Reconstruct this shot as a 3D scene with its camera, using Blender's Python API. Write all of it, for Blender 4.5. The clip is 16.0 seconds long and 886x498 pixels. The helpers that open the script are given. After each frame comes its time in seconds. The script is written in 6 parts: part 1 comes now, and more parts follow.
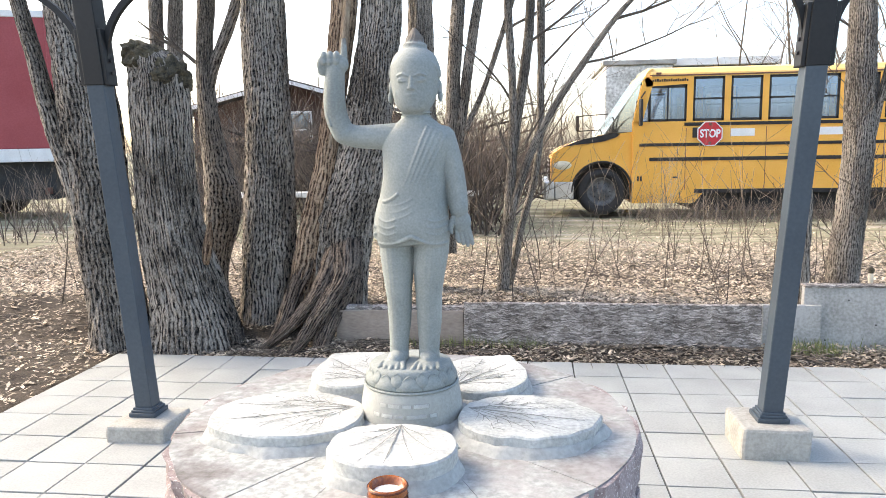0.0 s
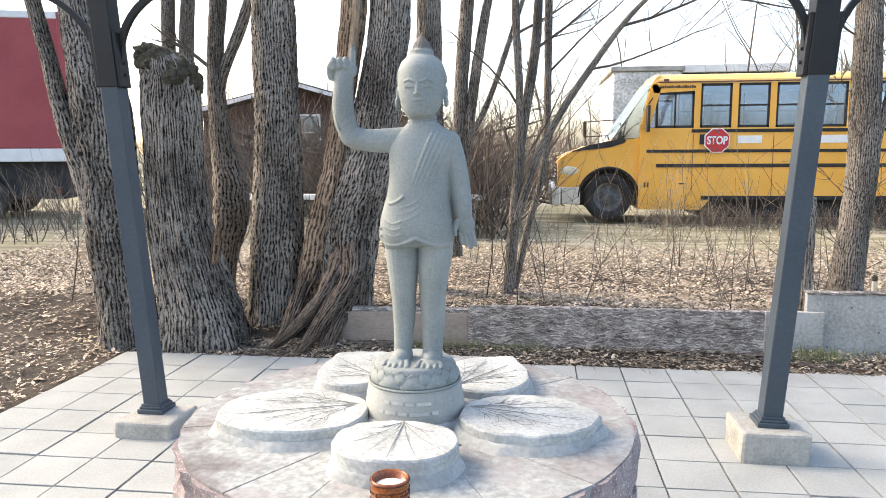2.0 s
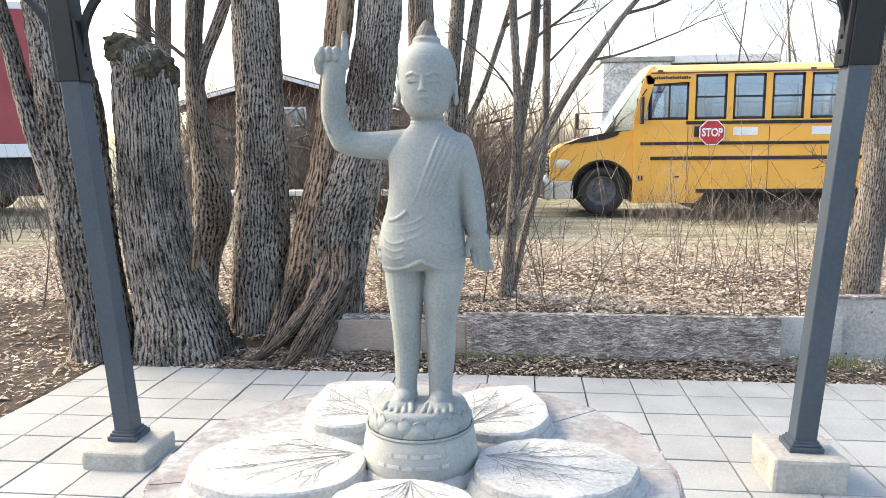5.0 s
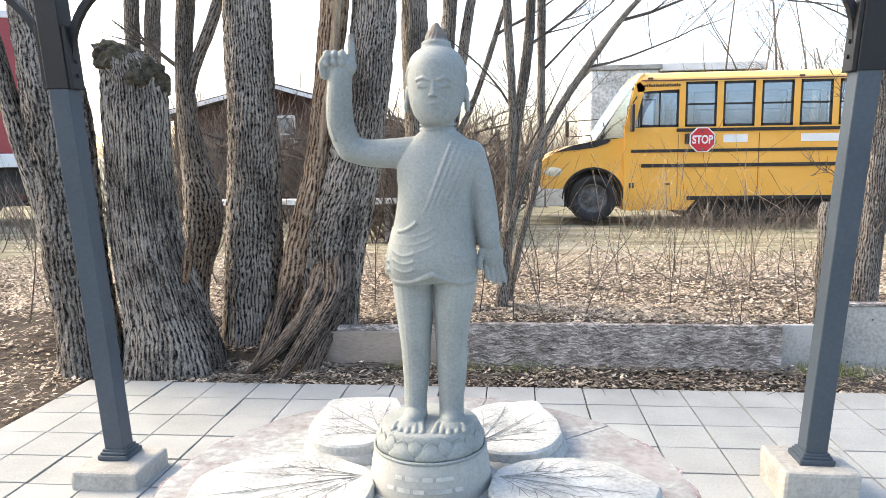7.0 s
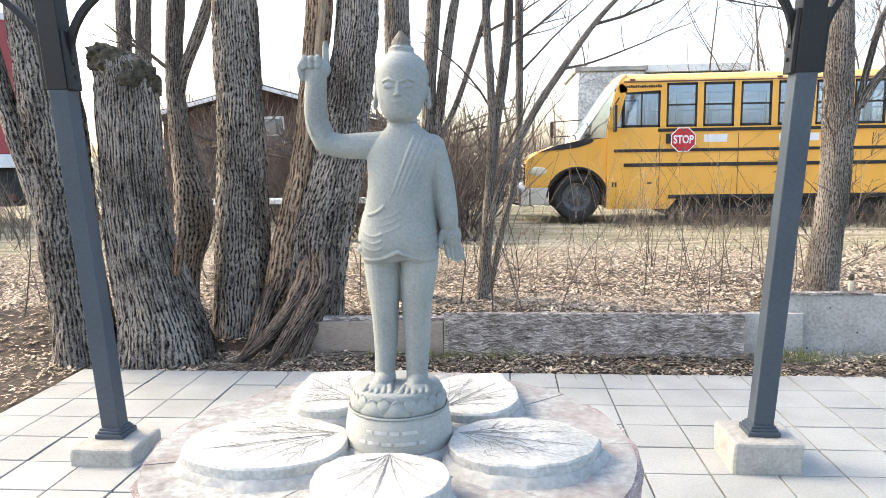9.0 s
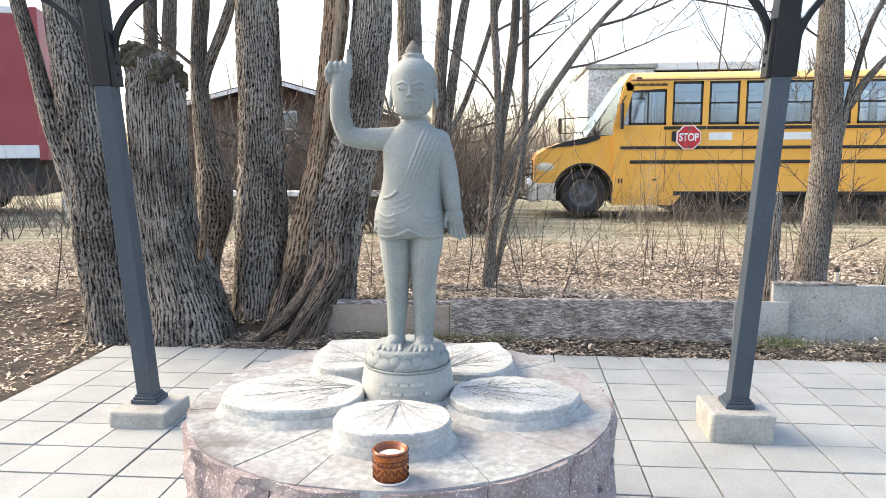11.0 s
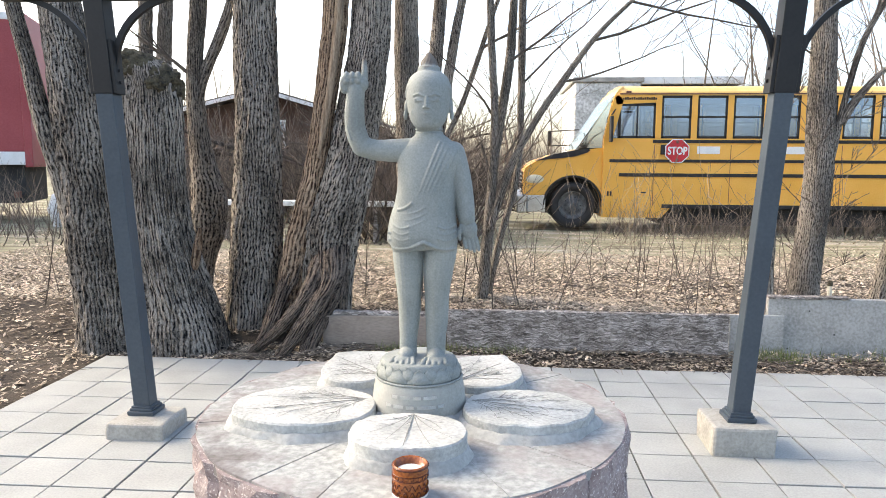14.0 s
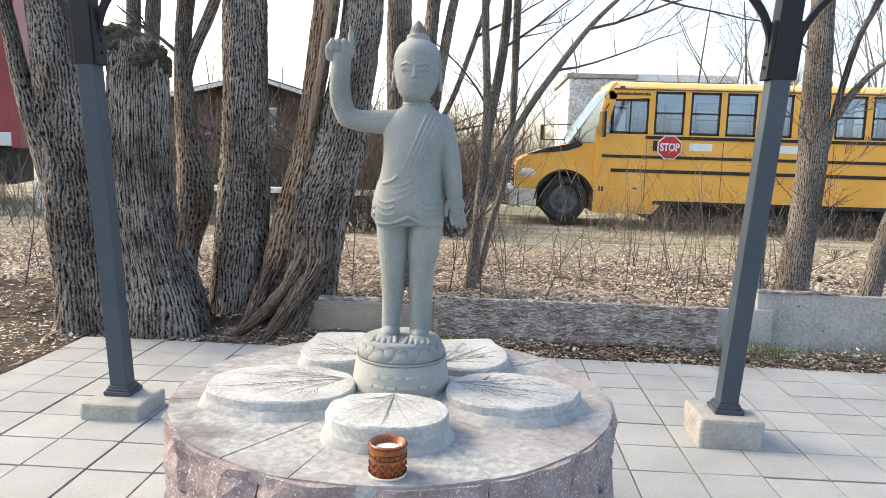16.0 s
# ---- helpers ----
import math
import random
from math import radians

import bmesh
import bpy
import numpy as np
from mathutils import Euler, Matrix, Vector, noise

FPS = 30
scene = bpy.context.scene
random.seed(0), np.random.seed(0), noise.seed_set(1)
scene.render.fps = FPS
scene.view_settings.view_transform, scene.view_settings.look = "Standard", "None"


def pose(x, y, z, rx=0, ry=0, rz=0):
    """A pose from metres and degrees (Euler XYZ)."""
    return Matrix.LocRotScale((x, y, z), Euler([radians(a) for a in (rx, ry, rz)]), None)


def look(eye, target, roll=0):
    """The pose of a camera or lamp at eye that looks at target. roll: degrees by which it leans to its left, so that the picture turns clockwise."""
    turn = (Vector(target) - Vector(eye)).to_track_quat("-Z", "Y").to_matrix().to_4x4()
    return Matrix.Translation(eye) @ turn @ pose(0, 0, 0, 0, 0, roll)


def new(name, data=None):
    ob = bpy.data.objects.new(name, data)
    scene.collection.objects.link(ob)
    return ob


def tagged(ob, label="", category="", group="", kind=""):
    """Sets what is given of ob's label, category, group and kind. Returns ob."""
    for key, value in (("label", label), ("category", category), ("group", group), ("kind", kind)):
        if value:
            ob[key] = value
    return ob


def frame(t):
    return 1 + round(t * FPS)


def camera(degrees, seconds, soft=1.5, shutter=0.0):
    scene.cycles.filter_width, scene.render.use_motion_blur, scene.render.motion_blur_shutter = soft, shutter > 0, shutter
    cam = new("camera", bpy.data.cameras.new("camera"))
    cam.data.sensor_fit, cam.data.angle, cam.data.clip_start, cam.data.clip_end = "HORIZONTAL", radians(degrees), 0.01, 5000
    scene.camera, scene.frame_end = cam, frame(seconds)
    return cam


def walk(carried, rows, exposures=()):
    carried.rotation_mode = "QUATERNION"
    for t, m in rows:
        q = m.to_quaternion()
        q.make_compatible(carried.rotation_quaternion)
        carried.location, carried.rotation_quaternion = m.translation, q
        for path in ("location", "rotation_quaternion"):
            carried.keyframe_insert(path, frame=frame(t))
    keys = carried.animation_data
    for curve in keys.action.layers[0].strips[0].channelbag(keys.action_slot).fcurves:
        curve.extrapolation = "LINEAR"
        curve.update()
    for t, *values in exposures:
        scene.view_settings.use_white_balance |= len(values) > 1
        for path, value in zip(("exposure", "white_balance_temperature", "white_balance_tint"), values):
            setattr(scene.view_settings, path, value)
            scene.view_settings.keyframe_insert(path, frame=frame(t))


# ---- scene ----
EXPOSURE = 2.17
cam = camera(62.9, 16.0, soft=0.5)
PATH = [
    (0, (0.44, -3.667, 1.495), (0.205, -1.701, 1.216), -0.9),
    (0.5, (0.437, -3.756, 1.5), (0.217, -1.783, 1.258), 0.7),
    (1, (0.458, -3.752, 1.495), (0.274, -1.777, 1.241), -0.1),
    (1.5, (0.466, -3.739, 1.495), (0.256, -1.766, 1.239), 0.0),
    (2, (0.454, -3.72, 1.495), (0.201, -1.754, 1.227), -0.3),
    (2.5, (0.458, -3.701, 1.494), (0.215, -1.735, 1.22), -1.4),
    (3, (0.439, -3.663, 1.5), (0.167, -1.702, 1.218), -1.2),
    (3.5, (0.448, -3.585, 1.503), (0.163, -1.628, 1.206), -1.3),
    (5.8, (0.314, -3.323, 1.544), (0.122, -1.35, 1.274), -0.3),
    (6, (0.314, -3.315, 1.542), (0.115, -1.341, 1.285), -0.5),
    (6.5, (0.298, -3.304, 1.534), (0.105, -1.333, 1.255), -0.9),
    (7, (0.285, -3.305, 1.533), (0.098, -1.332, 1.264), -0.8),
    (7.5, (0.271, -3.322, 1.529), (0.096, -1.348, 1.261), -0.4),
    (8, (0.268, -3.314, 1.516), (0.109, -1.346, 1.195), -0.6),
    (8.5, (0.332, -3.369, 1.515), (0.195, -1.393, 1.233), -0.9),
    (8.7, (0.375, -3.438, 1.512), (0.213, -1.463, 1.239), -0.9),
    (10.8, (0.39, -3.893, 1.502), (0.252, -1.914, 1.248), -0.7),
    (11, (0.424, -3.888, 1.5), (0.238, -1.916, 1.222), -0.3),
    (11.5, (0.484, -3.87, 1.503), (0.273, -1.902, 1.221), -0.2),
    (12, (0.473, -3.891, 1.504), (0.248, -1.921, 1.242), 0.0),
    (12.5, (0.446, -3.884, 1.5), (0.218, -1.915, 1.232), 0.6),
    (13, (0.414, -3.877, 1.506), (0.212, -1.904, 1.252), 0.1),
    (13.5, (0.367, -3.879, 1.504), (0.209, -1.9, 1.264), -0.3),
    (14, (0.327, -3.885, 1.504), (0.182, -1.905, 1.255), 0.3),
    (14.5, (0.327, -3.897, 1.508), (0.222, -1.913, 1.276), 0.2),
    (15, (0.337, -3.89, 1.509), (0.241, -1.902, 1.309), 0.2),
    (15.5, (0.333, -3.854, 1.477), (0.212, -1.868, 1.273), 1.5),
    (16, (0.339, -3.815, 1.437), (0.221, -1.836, 1.173), 1.7),
]
walk(cam, [(t, look(eye, target, roll)) for t, eye, target, roll in PATH],
     [(t, EXPOSURE + e, 7450, 9) for t, e in ((0, 0.03), (1.0, -0.09), (2.5, -0.08), (3.5, 0.08), (6.0, 0.03), (8.7, 0.08), (11.0, -0.06), (12.5, -0.12), (14.0, -0.16), (15.0, -0.26), (16.0, -0.34))])

# ---- light ----
SUN_DIR = Vector((-0.88, 0.26, 0.72)).normalized()   # towards the sun
world = bpy.data.worlds.new("world")
scene.world = world
world.use_nodes = True
wn = world.node_tree
sky = wn.nodes.new("ShaderNodeTexSky")
sky.sky_type, sky.sun_disc = "NISHITA", False
sky.sun_elevation = math.asin(SUN_DIR.z)
sky.sun_rotation = math.atan2(SUN_DIR.x, SUN_DIR.y)
sky.air_density, sky.dust_density, sky.ozone_density = 0.80, 3.0, 1.3
wn.links.new(sky.outputs[0], wn.nodes["Background"].inputs[0])
wn.nodes["Background"].inputs[1].default_value = 0.15
sun = new("sun", bpy.data.lights.new("sun", "SUN"))
sun.data.energy, sun.data.angle, sun.data.color = 0.42, radians(20.0), (1.0, 0.88, 0.68)
sun.matrix_world = look(SUN_DIR * 30, (0, 0, 0))
scene.view_settings.exposure = EXPOSURE

# ---- materials ----


def material(name, dark, light, scale=6.0, fine=60.0, rough=0.8, bump=0.3, stretch=(1, 1, 1), metal=0.0,
             speck=None, speck_scale=200.0, speck_at=0.62, vary=0.0, island=False, depth=0.01, spec=0.4, mid=(0.35, 0.65)):
    """A surface with broad stains and fine grain in world metres; speck: a third colour in small flecks."""
    m = bpy.data.materials.new(name)
    m.use_nodes = True
    n, l = m.node_tree.nodes, m.node_tree.links
    bsdf = n["Principled BSDF"]
    bsdf.inputs["Roughness"].default_value = rough
    bsdf.inputs["Metallic"].default_value = metal
    bsdf.inputs["Specular IOR Level"].default_value = spec
    geo = n.new("ShaderNodeNewGeometry")
    mp = n.new("ShaderNodeMapping")
    mp.inputs["Scale"].default_value = stretch
    l.new(geo.outputs["Position"], mp.inputs[0])
    big, small = n.new("ShaderNodeTexNoise"), n.new("ShaderNodeTexNoise")
    for tex, s, d in ((big, scale, 5), (small, fine, 3)):
        tex.inputs["Scale"].default_value, tex.inputs["Detail"].default_value = s, d
        l.new(mp.outputs[0], tex.inputs["Vector"])
    add = n.new("ShaderNodeMath")
    add.operation = "MULTIPLY_ADD"
    add.inputs[1].default_value, add.inputs[2].default_value = 0.45, 0.0
    l.new(small.outputs[0], add.inputs[0])
    mix = n.new("ShaderNodeMath")
    mix.operation = "MULTIPLY_ADD"
    mix.inputs[1].default_value = 0.55
    l.new(big.outputs[0], mix.inputs[0])
    l.new(add.outputs[0], mix.inputs[2])
    ramp = n.new("ShaderNodeValToRGB")
    ramp.color_ramp.elements[0].position, ramp.color_ramp.elements[1].position = mid
    ramp.color_ramp.elements[0].color, ramp.color_ramp.elements[1].color = (*dark, 1), (*light, 1)
    l.new(mix.outputs[0], ramp.inputs[0])
    colour = ramp.outputs[0]
    if speck:
        sp = n.new("ShaderNodeTexNoise")
        sp.inputs["Scale"].default_value, sp.inputs["Detail"].default_value = speck_scale, 2
        l.new(geo.outputs["Position"], sp.inputs["Vector"])
        cut = n.new("ShaderNodeMapRange")
        cut.inputs[1].default_value, cut.inputs[2].default_value = speck_at, speck_at + 0.06
        l.new(sp.outputs[0], cut.inputs[0])
        mx = n.new("ShaderNodeMixRGB")
        mx.inputs[2].default_value = (*speck, 1)
        l.new(cut.outputs[0], mx.inputs[0])
        l.new(colour, mx.inputs[1])
        colour = mx.outputs[0]
    if vary:
        rnd = geo.outputs["Random Per Island"] if island else n.new("ShaderNodeObjectInfo").outputs["Random"]
        mr = n.new("ShaderNodeMapRange")
        mr.inputs[3].default_value, mr.inputs[4].default_value = 1 - vary, 1 + vary
        l.new(rnd, mr.inputs[0])
        hsv = n.new("ShaderNodeHueSaturation")
        l.new(mr.outputs[0], hsv.inputs["Value"])
        l.new(colour, hsv.inputs["Color"])
        colour = hsv.outputs[0]
    l.new(colour, bsdf.inputs["Base Color"])
    if bump:
        bp = n.new("ShaderNodeBump")
        bp.inputs["Strength"].default_value, bp.inputs["Distance"].default_value = bump, depth
        l.new(mix.outputs[0], bp.inputs["Height"])
        l.new(bp.outputs[0], bsdf.inputs["Normal"])
    return m


def glass_pane(name, tint, gloss=0.35, sheen=(0.55, 0.68, 0.92)):
    m = bpy.data.materials.new(name)
    m.use_nodes = True
    n, l = m.node_tree.nodes, m.node_tree.links
    tr, gl, mx = n.new("ShaderNodeBsdfTransparent"), n.new("ShaderNodeBsdfGlossy"), n.new("ShaderNodeMixShader")
    tr.inputs[0].default_value = (*tint, 1)
    gl.inputs[0].default_value, gl.inputs["Roughness"].default_value = (*sheen, 1), 0.03
    mx.inputs[0].default_value = gloss
    l.new(tr.outputs[0], mx.inputs[1])
    l.new(gl.outputs[0], mx.inputs[2])
    l.new(mx.outputs[0], n["Material Output"].inputs[0])
    return m


def bark_material(name, shaded_groove, ridge, spacing=0.024):
    """Interlaced bark ridges; dark furrow bark and the furrows' shade share one colour; the UV map holds arc length and
    height in metres.
    """
    m = material(name, ridge[0], ridge[1], 3.5, 110, 0.95, 0.0, stretch=(1, 1, 0.5), mid=(0.39, 0.60))
    n, l = m.node_tree.nodes, m.node_tree.links

    def maths(kind, a, b=None, c=None):
        node = n.new("ShaderNodeMath")
        node.operation = kind
        for k, v in enumerate((a, b, c)):
            if v is None:
                continue
            if isinstance(v, (int, float)):
                node.inputs[k].default_value = v
            else:
                l.new(v, node.inputs[k])
        return node.outputs[0]

    def grain(scale, stretch, detail):
        mp, tex = n.new("ShaderNodeMapping"), n.new("ShaderNodeTexNoise")
        mp.inputs["Scale"].default_value = stretch
        l.new(uv.outputs["UV"], mp.inputs[0])
        l.new(mp.outputs[0], tex.inputs["Vector"])
        tex.inputs["Scale"].default_value, tex.inputs["Detail"].default_value = scale, detail
        return tex.outputs[0]

    uv, sep = n.new("ShaderNodeTexCoord"), n.new("ShaderNodeSeparateXYZ")
    l.new(uv.outputs["UV"], sep.inputs[0])
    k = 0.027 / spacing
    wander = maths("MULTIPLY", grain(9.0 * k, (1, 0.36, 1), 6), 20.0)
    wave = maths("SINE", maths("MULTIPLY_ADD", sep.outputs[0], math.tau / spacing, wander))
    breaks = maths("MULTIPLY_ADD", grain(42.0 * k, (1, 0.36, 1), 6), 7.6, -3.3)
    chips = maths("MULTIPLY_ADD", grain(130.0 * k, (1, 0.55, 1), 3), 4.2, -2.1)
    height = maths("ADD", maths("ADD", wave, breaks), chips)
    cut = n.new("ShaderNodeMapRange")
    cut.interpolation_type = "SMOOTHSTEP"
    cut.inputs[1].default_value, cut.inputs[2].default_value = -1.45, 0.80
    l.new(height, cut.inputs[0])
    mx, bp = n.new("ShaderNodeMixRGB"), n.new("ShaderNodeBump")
    # near-black furrow colour: crevice shade is painted in on top of darker bark
    mx.inputs[1].default_value = (*shaded_groove, 1)
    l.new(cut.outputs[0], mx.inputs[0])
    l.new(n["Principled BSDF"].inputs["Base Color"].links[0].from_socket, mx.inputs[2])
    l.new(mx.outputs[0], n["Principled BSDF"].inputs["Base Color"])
    bp.inputs["Strength"].default_value, bp.inputs["Distance"].default_value = 1.0, 0.020
    l.new(cut.outputs[0], bp.inputs["Height"])
    l.new(bp.outputs[0], n["Principled BSDF"].inputs["Normal"])
    return m


def flake_material():
    """Weathered board of pressed wood flakes: short slivers of grey and brown lying every way."""
    m = material("weathered_flake_board", (0.20, 0.168, 0.146), (0.58, 0.525, 0.48), 7, 120, 0.92, 0.0, mid=(0.36, 0.62))
    n, l = m.node_tree.nodes, m.node_tree.links
    bsdf = n["Principled BSDF"]
    geo = next(k for k in n if k.bl_idname == "ShaderNodeNewGeometry")
    warp, mul, add = n.new("ShaderNodeTexNoise"), n.new("ShaderNodeVectorMath"), n.new("ShaderNodeVectorMath")
    warp.inputs["Scale"].default_value, warp.inputs["Detail"].default_value = 9.0, 4
    mul.operation, add.operation = "SCALE", "ADD"
    mul.inputs["Scale"].default_value = 0.10
    mp, vor, edge = n.new("ShaderNodeMapping"), n.new("ShaderNodeTexVoronoi"), n.new("ShaderNodeTexVoronoi")
    mp.inputs["Scale"].default_value = (20, 20, 130)
    l.new(geo.outputs["Position"], warp.inputs["Vector"])
    l.new(warp.outputs[1], mul.inputs[0])
    l.new(mul.outputs[0], add.inputs[0])
    l.new(geo.outputs["Position"], add.inputs[1])
    l.new(add.outputs[0], mp.inputs[0])
    edge.feature = "DISTANCE_TO_EDGE"
    for v in (vor, edge):
        v.inputs["Scale"].default_value = 1.0
        l.new(mp.outputs[0], v.inputs["Vector"])
    tone, dark = n.new("ShaderNodeValToRGB"), n.new("ShaderNodeMapRange")
    tone.color_ramp.elements[0].color, tone.color_ramp.elements[1].color = (0.22, 0.20, 0.18, 1), (1.45, 1.45, 1.46, 1)
    l.new(vor.outputs["Color"], tone.inputs[0])
    dark.inputs[2].default_value, dark.inputs[3].default_value = 0.12, 0.45
    l.new(edge.outputs["Distance"], dark.inputs[0])
    m1, m2 = n.new("ShaderNodeMixRGB"), n.new("ShaderNodeMixRGB")
    for k in (m1, m2):
        k.blend_type = "MULTIPLY"
        k.inputs[0].default_value = 1.0
    l.new(bsdf.inputs["Base Color"].links[0].from_socket, m1.inputs[1])
    l.new(tone.outputs[0], m1.inputs[2])
    l.new(m1.outputs[0], m2.inputs[1])
    l.new(dark.outputs[0], m2.inputs[2])
    l.new(m2.outputs[0], bsdf.inputs["Base Color"])
    bp = n.new("ShaderNodeBump")
    bp.inputs["Strength"].default_value, bp.inputs["Distance"].default_value = 0.8, 0.006
    l.new(dark.outputs[0], bp.inputs["Height"])
    l.new(bp.outputs[0], bsdf.inputs["Normal"])
    return m


def smeared_stone(name):
    """Mauve and tan flagstone under patches of pale smeared mortar."""
    m = material(name, (0.172, 0.157, 0.153), (0.312, 0.298, 0.292), 5.0, 45, 0.9, 0.8, vary=0.16, depth=0.008, spec=0.15, mid=(0.36, 0.62))
    n, l = m.node_tree.nodes, m.node_tree.links
    bsdf = n["Principled BSDF"]
    geo = next(k for k in n if k.bl_idname == "ShaderNodeNewGeometry")
    smear, grit = n.new("ShaderNodeTexNoise"), n.new("ShaderNodeTexNoise")
    for tex, sc, d in ((smear, 3.6, 7), (grit, 38.0, 4)):
        tex.inputs["Scale"].default_value, tex.inputs["Detail"].default_value, tex.inputs["Roughness"].default_value = sc, d, 0.62
        l.new(geo.outputs["Position"], tex.inputs["Vector"])
    cut, pale, mx = n.new("ShaderNodeMapRange"), n.new("ShaderNodeValToRGB"), n.new("ShaderNodeMixRGB")
    cut.inputs[1].default_value, cut.inputs[2].default_value = 0.40, 0.54
    # the mortar was smeared round the carved slabs and thins out towards the rim
    away, thin = n.new("ShaderNodeVectorMath"), n.new("ShaderNodeMath")
    away.operation, thin.operation = "DISTANCE", "MULTIPLY_ADD"
    away.inputs[1].default_value = (0.049, -1.456, 0.635)
    thin.inputs[1].default_value = -0.42
    lift = n.new("ShaderNodeMath")
    lift.inputs[1].default_value = 0.245
    l.new(geo.outputs["Position"], away.inputs[0])
    l.new(away.outputs["Value"], thin.inputs[0])
    l.new(smear.outputs[0], thin.inputs[2])
    l.new(thin.outputs[0], lift.inputs[0])
    l.new(lift.outputs[0], cut.inputs[0])
    e = pale.color_ramp.elements
    e[0].position, e[0].color = 0.36, (0.255, 0.269, 0.263, 1)
    e[1].position, e[1].color = 0.64, (0.415, 0.43, 0.42, 1)
    l.new(grit.outputs[0], pale.inputs[0])
    l.new(cut.outputs[0], mx.inputs[0])
    l.new(bsdf.inputs["Base Color"].links[0].from_socket, mx.inputs[1])
    l.new(pale.outputs[0], mx.inputs[2])
    l.new(mx.outputs[0], bsdf.inputs["Base Color"])
    return m


M_PAVER = material("concrete_paver", (0.292, 0.304, 0.293), (0.388, 0.402, 0.388), 2.5, 90, 0.9, 0.15, vary=0.05, depth=0.003, spec=0.15)
M_SAND = material("joint_sand", (0.035, 0.032, 0.028), (0.085, 0.078, 0.068), 8, 120, 0.95, 0.3)
M_FOOTING = material("cast_concrete", (0.27, 0.264, 0.238), (0.43, 0.422, 0.385), 7, 70, 0.9, 0.4, depth=0.006)
M_POST = material("slate_blue_paint", (0.042, 0.058, 0.075), (0.060, 0.080, 0.100), 3, 60, 0.42, 0.05)
M_BLACK = material("black_metal", (0.006, 0.0065, 0.0075), (0.012, 0.0125, 0.014), 4, 60, 0.5, 0.05)
M_STATUE = material("grey_granite", (0.185, 0.206, 0.199), (0.285, 0.311, 0.300), 7, 160, 0.75, 0.25, speck=(0.31, 0.33, 0.325), speck_scale=300, speck_at=0.72, depth=0.002)


def weathered_tip(m, low, high, colour):
    """Brown lichen over the topmost stone, with an uneven lower edge."""
    n, l = m.node_tree.nodes, m.node_tree.links
    bsdf, geo = n["Principled BSDF"], n.new("ShaderNodeNewGeometry")
    sep, tex, wav = n.new("ShaderNodeSeparateXYZ"), n.new("ShaderNodeTexNoise"), n.new("ShaderNodeMath")
    cut, mx = n.new("ShaderNodeMapRange"), n.new("ShaderNodeMixRGB")
    tex.inputs["Scale"].default_value, tex.inputs["Detail"].default_value = 55.0, 5
    wav.operation, wav.inputs[1].default_value = "MULTIPLY_ADD", 0.05
    l.new(geo.outputs["Position"], sep.inputs[0])
    l.new(geo.outputs["Position"], tex.inputs["Vector"])
    l.new(tex.outputs[0], wav.inputs[0])
    l.new(sep.outputs[2], wav.inputs[2])
    cut.inputs[1].default_value, cut.inputs[2].default_value, cut.inputs[4].default_value = low + 0.025, high + 0.025, 0.8
    l.new(wav.outputs[0], cut.inputs[0])
    l.new(cut.outputs[0], mx.inputs[0])
    l.new(bsdf.inputs["Base Color"].links[0].from_socket, mx.inputs[1])
    mx.inputs[2].default_value = (*colour, 1)
    l.new(mx.outputs[0], bsdf.inputs["Base Color"])


weathered_tip(M_STATUE, 1.794, 1.814, (0.115, 0.088, 0.070))
M_LEAFSTONE = material("pale_carved_stone", (0.29, 0.302, 0.29), (0.53, 0.545, 0.525), 7, 80, 0.85, 0.9, depth=0.008)
M_VEIN = material("dark_vein_strip", (0.16, 0.164, 0.152), (0.32, 0.322, 0.306), 12, 90, 0.9, 0.2)
M_PLAT = smeared_stone("mauve_flagstone")
M_MORTAR = material("pale_mortar", (0.26, 0.27, 0.262), (0.41, 0.422, 0.41), 9, 60, 0.9, 0.7, depth=0.008)
# paler stone than the statue, with the sun's cream tint put into the colour
M_DRUM = material("sun_tinted_pale_stone", (0.27, 0.276, 0.255), (0.38, 0.386, 0.36), 8, 120, 0.8, 0.3, depth=0.003)
M_RIM = material("pink_split_granite", (0.175, 0.132, 0.132), (0.315, 0.268, 0.265), 16, 90, 0.85, 0.9, speck=(0.47, 0.43, 0.42), speck_scale=120, speck_at=0.60, vary=0.12, depth=0.012)
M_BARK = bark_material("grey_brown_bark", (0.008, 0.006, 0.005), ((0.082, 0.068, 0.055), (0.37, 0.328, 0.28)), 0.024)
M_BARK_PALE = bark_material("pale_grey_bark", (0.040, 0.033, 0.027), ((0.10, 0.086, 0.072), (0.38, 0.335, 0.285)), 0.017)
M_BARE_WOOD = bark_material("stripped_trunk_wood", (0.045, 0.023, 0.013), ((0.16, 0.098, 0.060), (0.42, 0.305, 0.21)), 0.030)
M_PEELED = material("peeled_tan_wood", (0.13, 0.085, 0.055), (0.42, 0.325, 0.23), 12, 90, 0.85, 0.7, stretch=(3, 3, 0.25))
M_ROOT = bark_material("dark_root_bark", (0.012, 0.008, 0.006), ((0.065, 0.047, 0.036), (0.24, 0.19, 0.15)), 0.022)
M_CREAM_STUB = material("peeled_pale_wood", (0.52, 0.47, 0.36), (0.72, 0.68, 0.56), 12, 80, 0.85, 0.2)
M_MOSS = material("rotten_mossy_wood", (0.025, 0.020, 0.015), (0.15, 0.13, 0.085), 14, 90, 0.95, 1.0, depth=0.03)
M_TWIG = material("grey_brown_twig", (0.07, 0.054, 0.043), (0.23, 0.19, 0.155), 6, 60, 0.9, 0.0, vary=0.55, island=True)
